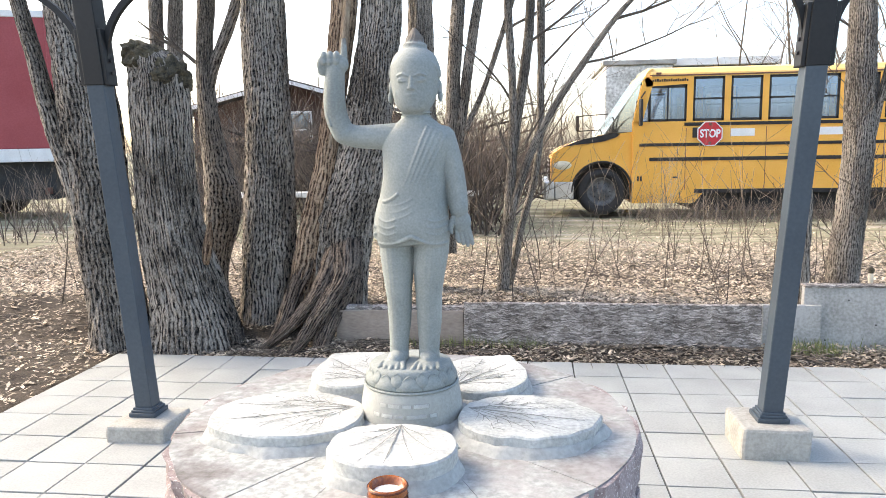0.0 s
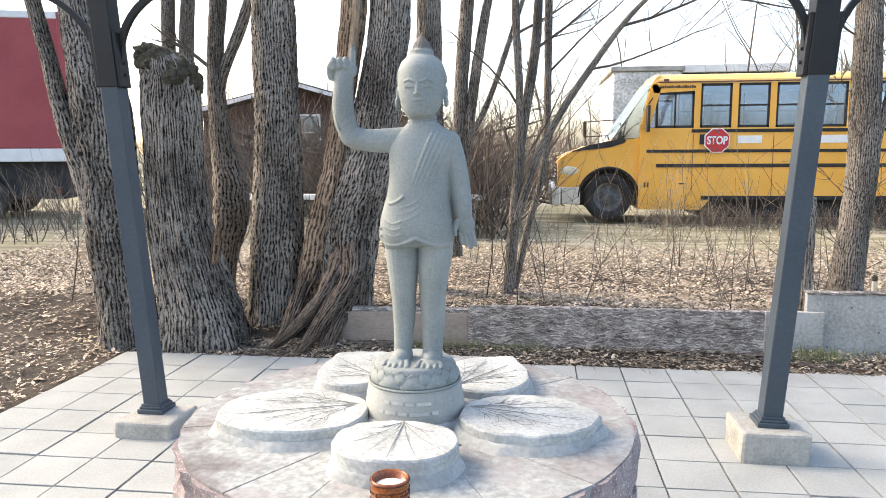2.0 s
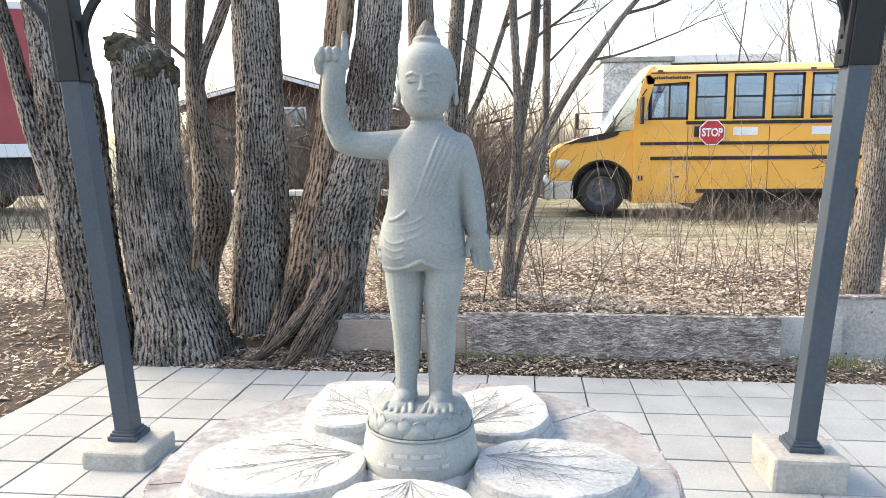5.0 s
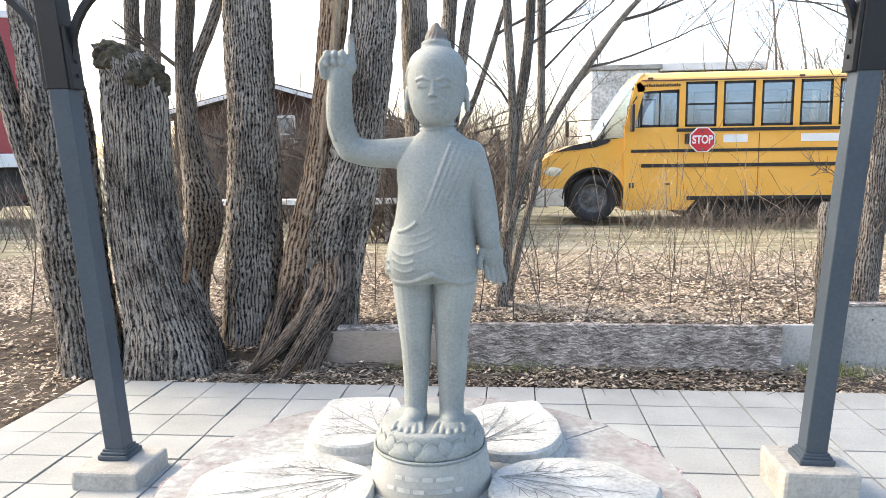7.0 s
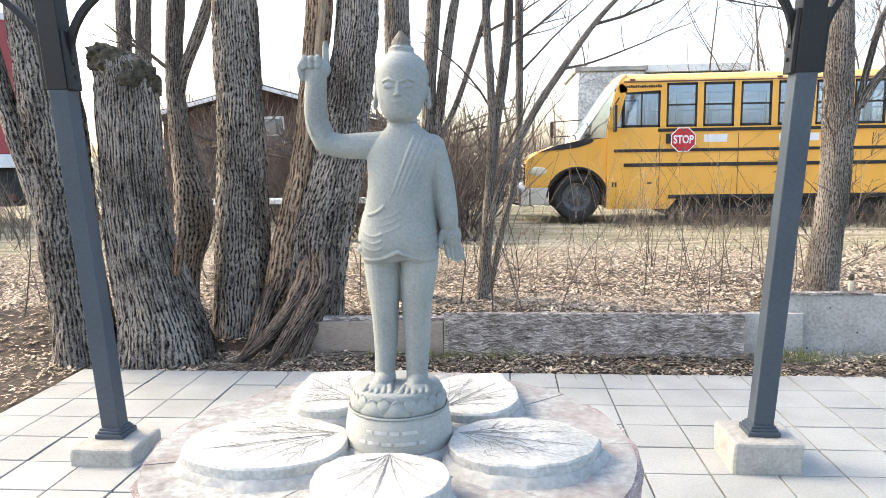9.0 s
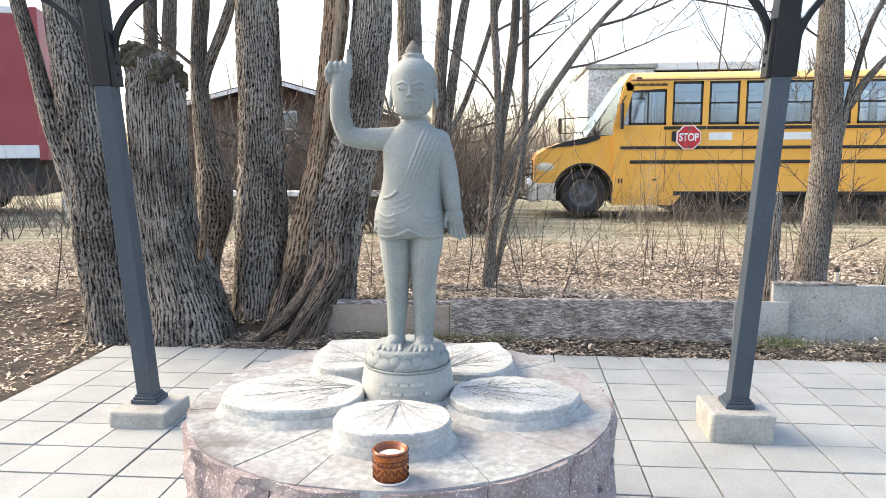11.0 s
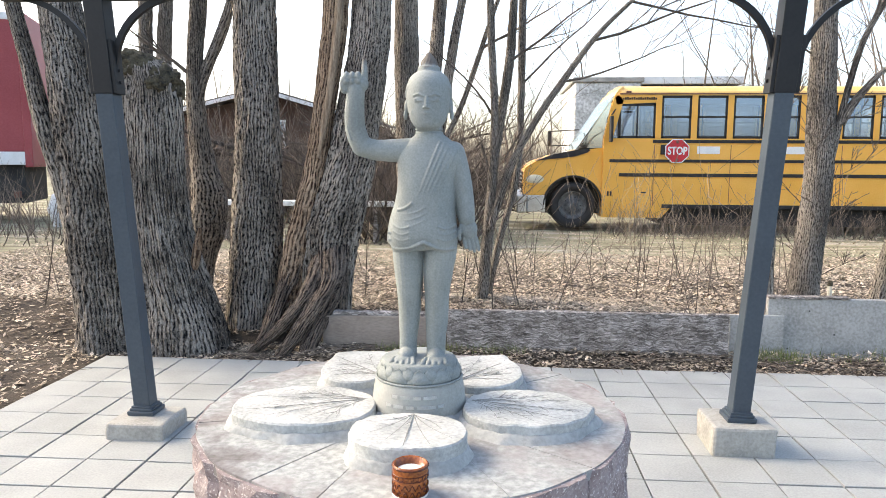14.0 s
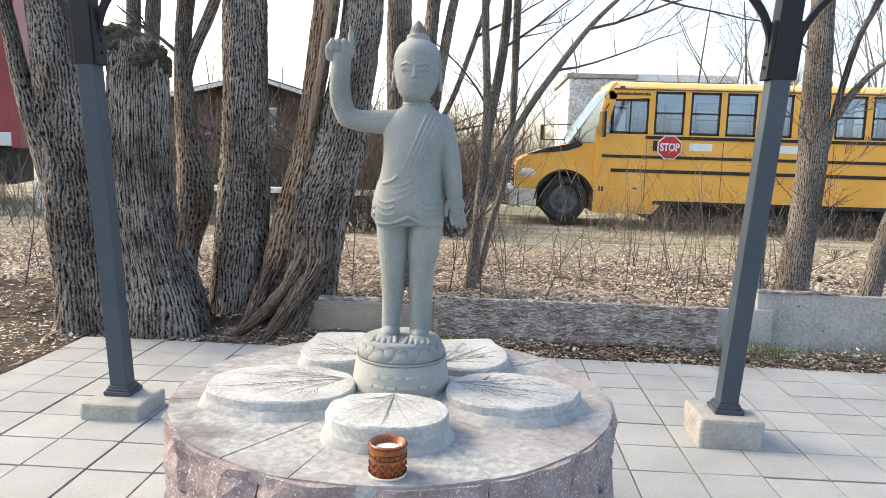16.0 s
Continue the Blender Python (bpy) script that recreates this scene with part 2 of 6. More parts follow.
M_ROOT_HEAP = material("weathered_dark_limb", (0.040, 0.031, 0.025), (0.15, 0.12, 0.10), 5, 60, 0.9, 0.0, vary=0.5, island=True)
M_STALK = material("dry_tan_stalk", (0.15, 0.118, 0.085), (0.35, 0.29, 0.22), 6, 60, 0.9, 0.0, vary=0.35, island=True)
M_LITTER = material("dead_leaf", (0.16, 0.118, 0.080), (0.66, 0.56, 0.435), 9, 60, 0.85, 0.0, vary=0.65, island=True)
M_GRASS = material("new_grass", (0.10, 0.13, 0.04), (0.26, 0.28, 0.11), 8, 60, 0.8, 0.0, vary=0.3, island=True)
M_PLANK = flake_material()
M_BOARD = material("grey_tan_board", (0.205, 0.165, 0.135), (0.335, 0.280, 0.235), 5, 50, 0.9, 0.3, stretch=(0.5, 1, 1.4))
M_PANEL = material("cast_panel", (0.25, 0.245, 0.225), (0.43, 0.42, 0.395), 2.6, 50, 0.9, 0.4, mid=(0.38, 0.60))
M_YELLOW = material("school_bus_yellow", (0.80, 0.385, 0.055), (0.90, 0.47, 0.10), 1.6, 40, 0.40, 0.03)
M_CREAM = material("faded_yellow_roof", (0.78, 0.47, 0.13), (0.85, 0.58, 0.24), 1.6, 40, 0.5, 0.03)
M_TRIM = material("black_rubber", (0.014, 0.013, 0.013), (0.035, 0.032, 0.03), 8, 60, 0.65, 0.1)
M_CHROME = material("dull_chrome", (0.50, 0.50, 0.50), (0.72, 0.72, 0.72), 5, 50, 0.28, 0.05, metal=0.9)
M_WHEEL = material("dusty_dark_wheel", (0.045, 0.045, 0.046), (0.16, 0.16, 0.16), 9, 60, 0.5, 0.15, metal=0.3)
M_RED = material("sign_red", (0.50, 0.022, 0.03), (0.60, 0.035, 0.045), 4, 50, 0.5, 0.02)
M_WHITE = material("white_paint", (0.70, 0.70, 0.69), (0.82, 0.82, 0.81), 4, 50, 0.6, 0.05)
M_TRAILER = material("faded_red_paint", (0.30, 0.050, 0.056), (0.38, 0.078, 0.084), 1.2, 30, 0.5, 0.04)
M_RUST = material("rust_brown_steel", (0.10, 0.045, 0.035), (0.26, 0.12, 0.09), 3, 40, 0.8, 0.2)
M_HOUSE = material("brown_siding", (0.055, 0.033, 0.024), (0.105, 0.062, 0.045), 3, 40, 0.85, 0.2)
M_BRICK = material("tan_brown_brick", (0.20, 0.13, 0.085), (0.31, 0.21, 0.14), 5, 60, 0.9, 0.3)
M_SHINGLE = material("dark_shingle", (0.06, 0.055, 0.052), (0.13, 0.12, 0.115), 6, 60, 0.9, 0.3)
M_SILO = material("stained_white_wall", (0.34, 0.34, 0.32), (0.76, 0.76, 0.74), 0.9, 9, 0.85, 0.2, mid=(0.40, 0.58))
# near-black: puts shade of hollows and undersides into colour; also the low wing
M_DARK = material("near_black", (0.02, 0.02, 0.02), (0.05, 0.05, 0.05), 4, 40, 0.8, 0.0)
M_SEAT = material("dark_green_vinyl", (0.02, 0.03, 0.03), (0.045, 0.06, 0.06), 4, 40, 0.6, 0.05)
M_AMBER = material("amber_glaze", (0.14, 0.030, 0.005), (0.36, 0.100, 0.016), 60, 160, 0.22, 0.5, depth=0.003, spec=0.6)
M_DEEP = material("dark_brown_glaze", (0.06, 0.012, 0.004), (0.14, 0.035, 0.01), 40, 120, 0.2, 0.3)
M_ASH = material("pale_ash", (0.62, 0.58, 0.53), (0.80, 0.77, 0.73), 30, 160, 0.95, 0.5)
M_LETTER = material("white_letter_paint", (0.56, 0.57, 0.55), (0.80, 0.81, 0.78), 70, 260, 0.7, 0.0)
M_GLASS = glass_pane("bus_glass", (0.80, 0.83, 0.86), 0.22)
M_SHIELD = glass_pane("windshield_glass", (0.45, 0.46, 0.45), 0.62, (0.86, 0.87, 0.86))
M_LAMP = material("headlight_lens", (0.60, 0.53, 0.38), (0.78, 0.72, 0.58), 6, 60, 0.15, 0.0)


def ground_material():
    """Leaf mould near the paving, a rutted grey track further out, dull grass beyond."""
    m = material("leaf_mould", (0.016, 0.011, 0.008), (0.105, 0.082, 0.060), 1.8, 60, 0.95, 0.9, depth=0.03, mid=(0.36, 0.62))
    n, l = m.node_tree.nodes, m.node_tree.links
    geo = next(k for k in n if k.bl_idname == "ShaderNodeNewGeometry")
    sep, wob = n.new("ShaderNodeSeparateXYZ"), n.new("ShaderNodeTexNoise")
    l.new(geo.outputs["Position"], sep.inputs[0])
    wob.inputs["Scale"].default_value, wob.inputs["Detail"].default_value, wob.inputs["Roughness"].default_value = 0.9, 9, 0.68
    st = n.new("ShaderNodeMapping")
    st.inputs["Scale"].default_value = (0.35, 2.2, 1)
    l.new(geo.outputs["Position"], st.inputs[0])
    l.new(st.outputs[0], wob.inputs["Vector"])
    y = n.new("ShaderNodeMath")
    y.operation = "MULTIPLY_ADD"
    y.inputs[1].default_value = 2.6
    l.new(wob.outputs[0], y.inputs[0])
    l.new(sep.outputs[1], y.inputs[2])
    ramp = n.new("ShaderNodeValToRGB")
    mr = n.new("ShaderNodeMapRange")
    mr.inputs[1].default_value, mr.inputs[2].default_value = 0.0, 20.0
    l.new(y.outputs[0], mr.inputs[0])
    e = ramp.color_ramp.elements
    e[0].position, e[0].color = 0.30, (0, 0, 0, 1)
    e[1].position, e[1].color = 0.40, (1, 1, 1, 1)
    l.new(mr.outputs[0], ramp.inputs[0])
    track = n.new("ShaderNodeValToRGB")
    t = track.color_ramp.elements
    t[0].position, t[0].color = 0.36, (0.15, 0.125, 0.092, 1)
    t[1].position, t[1].color = 0.62, (0.43, 0.39, 0.32, 1)
    mid = t.new(0.5)
    mid.color = (0.265, 0.258, 0.160, 1)
    l.new(wob.outputs[0], track.inputs[0])
    mx = n.new("ShaderNodeMixRGB")
    old = n["Principled BSDF"].inputs["Base Color"].links[0].from_socket
    l.new(ramp.outputs[0], mx.inputs[0])
    l.new(old, mx.inputs[1])
    l.new(track.outputs[0], mx.inputs[2])
    l.new(mx.outputs[0], n["Principled BSDF"].inputs["Base Color"])
    return m


M_GROUND = ground_material()

# ---- mesh helpers ----


def finish(bm, name, mat, smooth=False):
    me = bpy.data.meshes.new(name)
    if smooth:
        for f in bm.faces:
            f.smooth = True
    bm.to_mesh(me)
    bm.free()
    if mat:
        me.materials.append(mat)
    return me


def part(name, bm, mat, parent, label="", smooth=False):
    ob = new(name, finish(bm, name, mat, smooth))
    ob.parent = parent
    if label:
        ob["label"] = label
    return ob


def thing(name, label, category, group="", kind="", at=(0, 0, 0), bm=None, mat=None, smooth=False):
    ob = new(name, finish(bm, name, mat, smooth) if bm else None)
    ob.location = at
    return tagged(ob, label, category, group, kind)


def box(bm, lo, hi, bevel=0.0, turn=None):
    lo, hi = Vector(lo), Vector(hi)
    r = bmesh.ops.create_cube(bm, size=1.0)
    vs = r["verts"]
    bmesh.ops.scale(bm, vec=hi - lo, verts=vs)
    if bevel:
        es = {e for v in vs for e in v.link_edges}
        vs = bmesh.ops.bevel(bm, geom=list(es), offset=bevel, segments=2, affect="EDGES", profile=0.5)["verts"]
    if turn:
        bmesh.ops.transform(bm, matrix=turn, verts=vs)
    bmesh.ops.translate(bm, vec=(lo + hi) / 2, verts=vs)
    return vs


def boxed(lo, hi, bevel=0.0, turn=None):
    bm = bmesh.new()
    box(bm, lo, hi, bevel, turn)
    return bm


def tube(bm, pts, sides=6):
    """A swept tube through (place, radius) pairs, with closed ends."""
    rings, side = [], None
    for i, (p, r) in enumerate(pts):
        a, b = Vector(pts[max(i - 1, 0)][0]), Vector(pts[min(i + 1, len(pts) - 1)][0])
        d = (b - a).normalized()
        if side is None:
            side = d.orthogonal().normalized()
        side = (side - d * side.dot(d)).normalized()
        up = d.cross(side)
        rings.append([bm.verts.new(Vector(p) + (side * math.cos(k * math.tau / sides) + up * math.sin(k * math.tau / sides)) * r) for k in range(sides)])
    for a, b in zip(rings, rings[1:]):
        for k in range(sides):
            bm.faces.new((a[k], a[(k + 1) % sides], b[(k + 1) % sides], b[k]))
    bm.faces.new(reversed(rings[0]))
    bm.faces.new(rings[-1])


def lathe(bm, profile, sides=48, at=(0, 0, 0), capped=True):
    """A turned solid from (radius, height) pairs."""
    rings = [[bm.verts.new((at[0] + r * math.cos(k * math.tau / sides), at[1] + r * math.sin(k * math.tau / sides), at[2] + z)) for k in range(sides)] for r, z in profile]
    for a, b in zip(rings, rings[1:]):
        for k in range(sides):
            bm.faces.new((a[k], a[(k + 1) % sides], b[(k + 1) % sides], b[k]))
    if capped:
        bm.faces.new(reversed(rings[0]))
        bm.faces.new(rings[-1])
    else:
        for k in range(sides):
            bm.faces.new((rings[-1][k], rings[-1][(k + 1) % sides], rings[0][(k + 1) % sides], rings[0][k]))


def extrude(bm, outline, lo, hi, axis="y"):
    """A prism from an outline: (x, z) pairs along y, or (x, y) pairs along z."""
    put = (lambda a, b, c: (a, c, b)) if axis == "y" else (lambda a, b, c: (a, b, c))
    one, two = [bm.verts.new(put(a, b, lo)) for a, b in outline], [bm.verts.new(put(a, b, hi)) for a, b in outline]
    bm.faces.new(one)
    bm.faces.new(list(reversed(two)))
    for k in range(len(one)):
        j = (k + 1) % len(one)
        bm.faces.new((one[j], one[k], two[k], two[j]))
    bmesh.ops.recalc_face_normals(bm, faces=bm.faces[:])


def curve_at(pts, u):
    """Catmull-Rom through tuples, u from 0 to 1."""
    n = len(pts) - 1
    k = min(int(u * n), n - 1)
    f = u * n - k
    p = [np.array(pts[min(max(k + j, 0), n)], float) for j in (-1, 0, 1, 2)]
    return 0.5 * (2 * p[1] + (p[2] - p[0]) * f + (2 * p[0] - 5 * p[1] + 4 * p[2] - p[3]) * f * f + (3 * p[1] - p[0] - 3 * p[2] + p[3]) * f ** 3)


def trunk(pts, around=72, step=0.022, furrow=0.10, seed=0, grain=17.0, flare=0.0):
    """A trunk through (x, y, z, radius) with furrowed bark ridges; flare: root lobes at the foot."""
    bm = bmesh.new()
    length = sum(math.dist(a[:3], b[:3]) for a, b in zip(pts, pts[1:]))
    rows = max(4, int(length / step))
    rings = []
    z0 = pts[0][2]
    for i in range(rows + 1):
        x, y, z, r = curve_at(pts, i / rows)
        ring = []
        for k in range(around):
            a = k * math.tau / around
            c, s = math.cos(a), math.sin(a)
            q = Vector((c * r * grain + seed * 7.3, s * r * grain, z * grain * 0.16))
            ridge = 1 - abs(noise.noise(q * 1.6)) * 2.0
            ridge += 0.4 * (1 - abs(noise.noise(q * Vector((3.0, 3.0, 4.0)))) * 2.0)
            lump = noise.noise(Vector((c * 1.2 + seed, s * 1.2, z * 1.3)))
            foot = flare * max(0.0, 1 - (z - z0) / 0.55) ** 2 * (0.5 + 0.5 * math.cos(5 * a + seed * 1.7 + 0.8 * lump))
            rr = r * (1 + 0.09 * lump + foot) + min(furrow * r, 0.022) * (ridge - 0.9)
            ring.append(bm.verts.new((x + c * rr, y + s * rr, z)))
        rings.append(ring)
    uv = bm.loops.layers.uv.new("bark")
    mean = sum(p[3] for p in pts) / len(pts)
    for i, (a, b) in enumerate(zip(rings, rings[1:])):
        for k in range(around):
            f = bm.faces.new((a[k], a[(k + 1) % around], b[(k + 1) % around], b[k]))
            for loop, (du, dv) in zip(f.loops, ((0, 0), (1, 0), (1, 1), (0, 1))):
                loop[uv].uv = ((k + du) / around * math.tau * mean + seed * 3.7, (i + dv) * length / rows)
    bm.faces.new(reversed(rings[0]))
    bm.faces.new(rings[-1])
    return bm


def branch(bm, rng, start, way, length, radius, levels, sides=5, droop=0.0, kids=4):
    """A limb that wanders and forks into thinner ones."""
    pts, p, d = [], Vector(start), Vector(way).normalized()
    steps = 6 if levels > 1 else 4
    for i in range(steps + 1):
        pts.append((p.copy(), max(radius * (1 - 0.72 * i / steps), 0.0022)))
        d = (d + Vector((rng.uniform(-1, 1), rng.uniform(-1, 1), rng.uniform(-0.7, 0.9) - droop)) * 0.16).normalized()
        p = p + d * length / steps
    tube(bm, pts, sides)
    if levels > 1:
        for k in range(kids):
            i = rng.randint(1, steps - 1)
            q = pts[i][0]
            side = Vector((rng.uniform(-1, 1), rng.uniform(-1, 1), rng.uniform(-0.3, 0.9)))
            branch(bm, rng, q, d * 0.7 + side * 0.8, length * rng.uniform(0.35, 0.65), pts[i][1] * 0.6, levels - 1, max(3, sides - 1), droop, kids)


def limbs(seed, starts, levels=3, kids=4):
    """Bare limbs and twigs: starts are (place, direction, length, radius)."""
    rng = random.Random(seed)
    bm = bmesh.new()
    for p, d, length, r in starts:
        branch(bm, rng, p, d, length, r, levels, 6, 0.0, kids)
    return bm

# ---- ground ----


def ground_height(x, y):
    h = 0.035 * noise.noise(Vector((x * 0.5, y * 0.5, 0))) + 0.02 * noise.noise(Vector((x * 1.7, y * 1.7, 3)))
    if y > 1.66:
        h += 0.16 * min(1.0, (y - 1.66) / 0.8)          # earth held back by the boards
        h -= 0.16 * min(1.0, max(0.0, (y - 3.0) / 6.0))
    if y < 1.9 and x > -3.0:
        h = min(h, 0.0) - 0.012
    if x > -1.2 and 1.29 < y < 1.66:
        h += 0.085 * (y - 1.29) / 0.37                    # mulch banked against the boards
    near_paving = x > -2.58 and y < 1.26
    return -0.09 if near_paving else h - 0.02


def build_ground():
    bm = bmesh.new()
    xs = [-400, -150, -60, -30] + [-20 + 0.5 * i for i in range(28)] + [-6 + 0.15 * i for i in range(80)] + [6 + 0.5 * i for i in range(30)] + [22, 40, 80, 200, 400]
    ys = [-300, -80, -30, -12, -8, -6, -5] + [-4.5 + 0.25 * i for i in range(20)] + [0.5 + 0.12 * i for i in range(60)] + [7.8 + 0.4 * i for i in range(40)] + [25, 32, 50, 90, 200, 600]
    grid = [[bm.verts.new((x, y, ground_height(x, y) if abs(x) < 25 and -10 < y < 26 else -0.02)) for x in xs] for y in ys]
    for a, b in zip(grid, grid[1:]):
        for k in range(len(xs) - 1):
            bm.faces.new((a[k], a[k + 1], b[k + 1], b[k]))
    thing("ground", "brown leaf-covered earth with a rutted track across it", "ground", kind="structure", bm=bm, mat=M_GROUND, smooth=True)


build_ground()

# ---- pavilion ----
POSTS = ((-1.612, -0.10, 0.085, -0.085), (1.612, -0.10, 0.150, 0.095))   # x, y, top of footing, lean at bracket height


def footing(x, y, half, top, label):
    bm = boxed((-half, -0.157, 0), (half, 0.157, top + 0.02), 0.016)
    bmesh.ops.subdivide_edges(bm, edges=[e for e in bm.edges if e.calc_length() > 0.03], cuts=5, use_grid_fill=True)
    for v in bm.verts:
        q = v.co * 9 + Vector((x, 0, 0))
        d = 0.006 * noise.noise(q) + 0.004 * noise.noise(q * 3.1)
        v.co += Vector((d, 0.006 * noise.noise(q + Vector((0, 0, 5))), 0.5 * d if v.co.z > 0.03 else 0))
    thing("concrete_footing", label, "footing", "post footings", at=(x, y, -0.02), bm=bm, mat=M_FOOTING)


def pavilion_post(x, y, base, lean):
    height = 2.33 - base
    slope = lean / 1.75
    shear = Matrix(((1, 0, slope, 0), (0, 1, -0.045, 0), (0, 0, 1, 0), (0, 0, 0, 1)))
    post = thing("pavilion_post", "square slate-blue metal post on a concrete footing", "post", "pavilion posts", at=(x, y, base))

    def put(name, bm, mat, label=""):
        bmesh.ops.transform(bm, matrix=shear, verts=bm.verts[:])
        return part(name, bm, mat, post, label)
    put("shaft", boxed((-0.047, -0.047, 0.02), (0.047, 0.047, height), 0.005), M_POST)
    bm = bmesh.new()
    box(bm, (-0.074, -0.074, 0.0), (0.074, 0.074, 0.024), 0.004)
    box(bm, (-0.064, -0.064, 0.022), (0.064, 0.064, 0.038), 0.005)
    box(bm, (-0.056, -0.056, 0.036), (0.056, 0.056, 0.050), 0.004)
    put("base_collar", bm, M_POST, "stepped base collar")
    put("sleeve", boxed((-0.0515, -0.0515, 1.825 - base), (0.0515, 0.0515, height), 0.004), M_BLACK, "black sleeve round the post top")
    for s in (-1, 1):
        bm = bmesh.new()
        pts = []
        foot, reach = 1.835 - base, 0.41
        for k in range(13):
            a = k / 12 * math.pi / 2
            pts.append((s * (0.056 + reach * (1 - math.cos(a))), foot + 0.10 + 0.38 * math.sin(a)))
        pts.insert(0, (s * 0.056, foot))
        tube(bm, [((px, 0, pz), 0.021) for px, pz in pts], 4)
        put("arched_bracket", bm, M_BLACK, "black curved bracket")
        bm = boxed((s * 0.061 - 0.010, -0.045, foot - 0.01), (s * 0.061 + 0.010, 0.045, foot + 0.26), 0.003)
        put("bracket_plate", bm, M_BLACK)
        for dz in (0.05, 0.11):
            bm = bmesh.new()
            tube(bm, [((s * 0.070, 0.0, foot + dz), 0.010), ((s * 0.080, 0.0, foot + dz), 0.008)], 8)
            put("bolt", bm, M_BLACK)
    return post


footing(-1.586, -0.150, 0.160, 0.085, "low pale concrete footing under a pavilion post")
footing(1.606, -0.095, 0.160, 0.150, "tall pale concrete footing under a pavilion post")
for p in POSTS:
    pavilion_post(*p)
beam = thing("pavilion_beam", "black metal beam carried by the pavilion posts", "beam", at=(0, -0.2, 2.33))
part("beam_box", boxed((-2.25, -0.06, -0.030), (2.25, 0.06, 0.13), 0.006), M_BLACK, beam)
part("beam_flange", boxed((-2.25, -0.085, 0.125), (2.25, 0.085, 0.145), 0.004), M_BLACK, beam)

# ---- retaining boards ----


def plank(name, label, lo, hi, mat, rough=0.006, cells=60):
    bm = bmesh.new()
    box(bm, lo, hi, 0.004)
    bmesh.ops.subdivide_edges(bm, edges=[e for e in bm.edges if abs(e.verts[0].co.x - e.verts[1].co.x) > 0.2], cuts=cells)
    for v in bm.verts:
        v.co.z += rough * noise.noise(Vector((v.co.x * 6, v.co.y * 20, round(v.co.z * 2))))
        v.co.y += rough * noise.noise(Vector((v.co.x * 4, 7, v.co.z * 8)))
    return thing(name, label, "board", "retaining boards", bm=bm, mat=mat)


plank("retaining_board", "plain grey-tan board edging the leaf bed", (-1.02, 1.60, -0.10), (-0.045, 1.64, 0.275), M_BOARD, 0.002)
plank("top_rail", "narrow dark rail lying along the board", (-1.02, 1.645, 0.24), (-0.02, 1.72, 0.30), M_PLANK, 0.004)
plank("flake_board", "long weathered grey flake board with peeling slivers", (-0.04, 1.59, -0.10), (2.09, 1.64, 0.345), M_PLANK, 0.010)
plank("stub_board", "short grey-green board beside the concrete panel", (2.125, 1.70, -0.10), (2.53, 1.74, 0.325), M_PANEL, 0.002, 12)
panel = thing("concrete_wall", "long grey concrete wall panel with small bolt holes", "low wall", at=(0, 0, 0))
part("slab", boxed((2.42, 1.745, -0.10), (6.6, 1.80, 0.45), 0.006), M_PANEL, panel)
for i in range(22):
    hx, hz = 2.58 + 0.185 * i + 0.04 * math.sin(i * 5.1), (0.06, 0.36, 0.17, 0.05, 0.31)[i % 5] + 0.02 * math.sin(i * 3.3)
    # no hole is cut: a black disc stands in for the shade inside
    bm = bmesh.new()
    tube(bm, [((hx, 1.7435, hz), 0.0065), ((hx, 1.76, hz), 0.0065)], 8)
    part("bolt_hole_disc", bm, M_TRIM, panel)
part("cap_strip", boxed((2.42, 1.735, 0.45), (3.02, 1.82, 0.468), 0.004), M_PLANK, panel)

# ---- statue and its plinth ----
CX, CY, TOP = 0.049, -1.456, 0.635      # middle and top of the round platform
SX, SY = 0.082, -1.47                  # middle of the statue


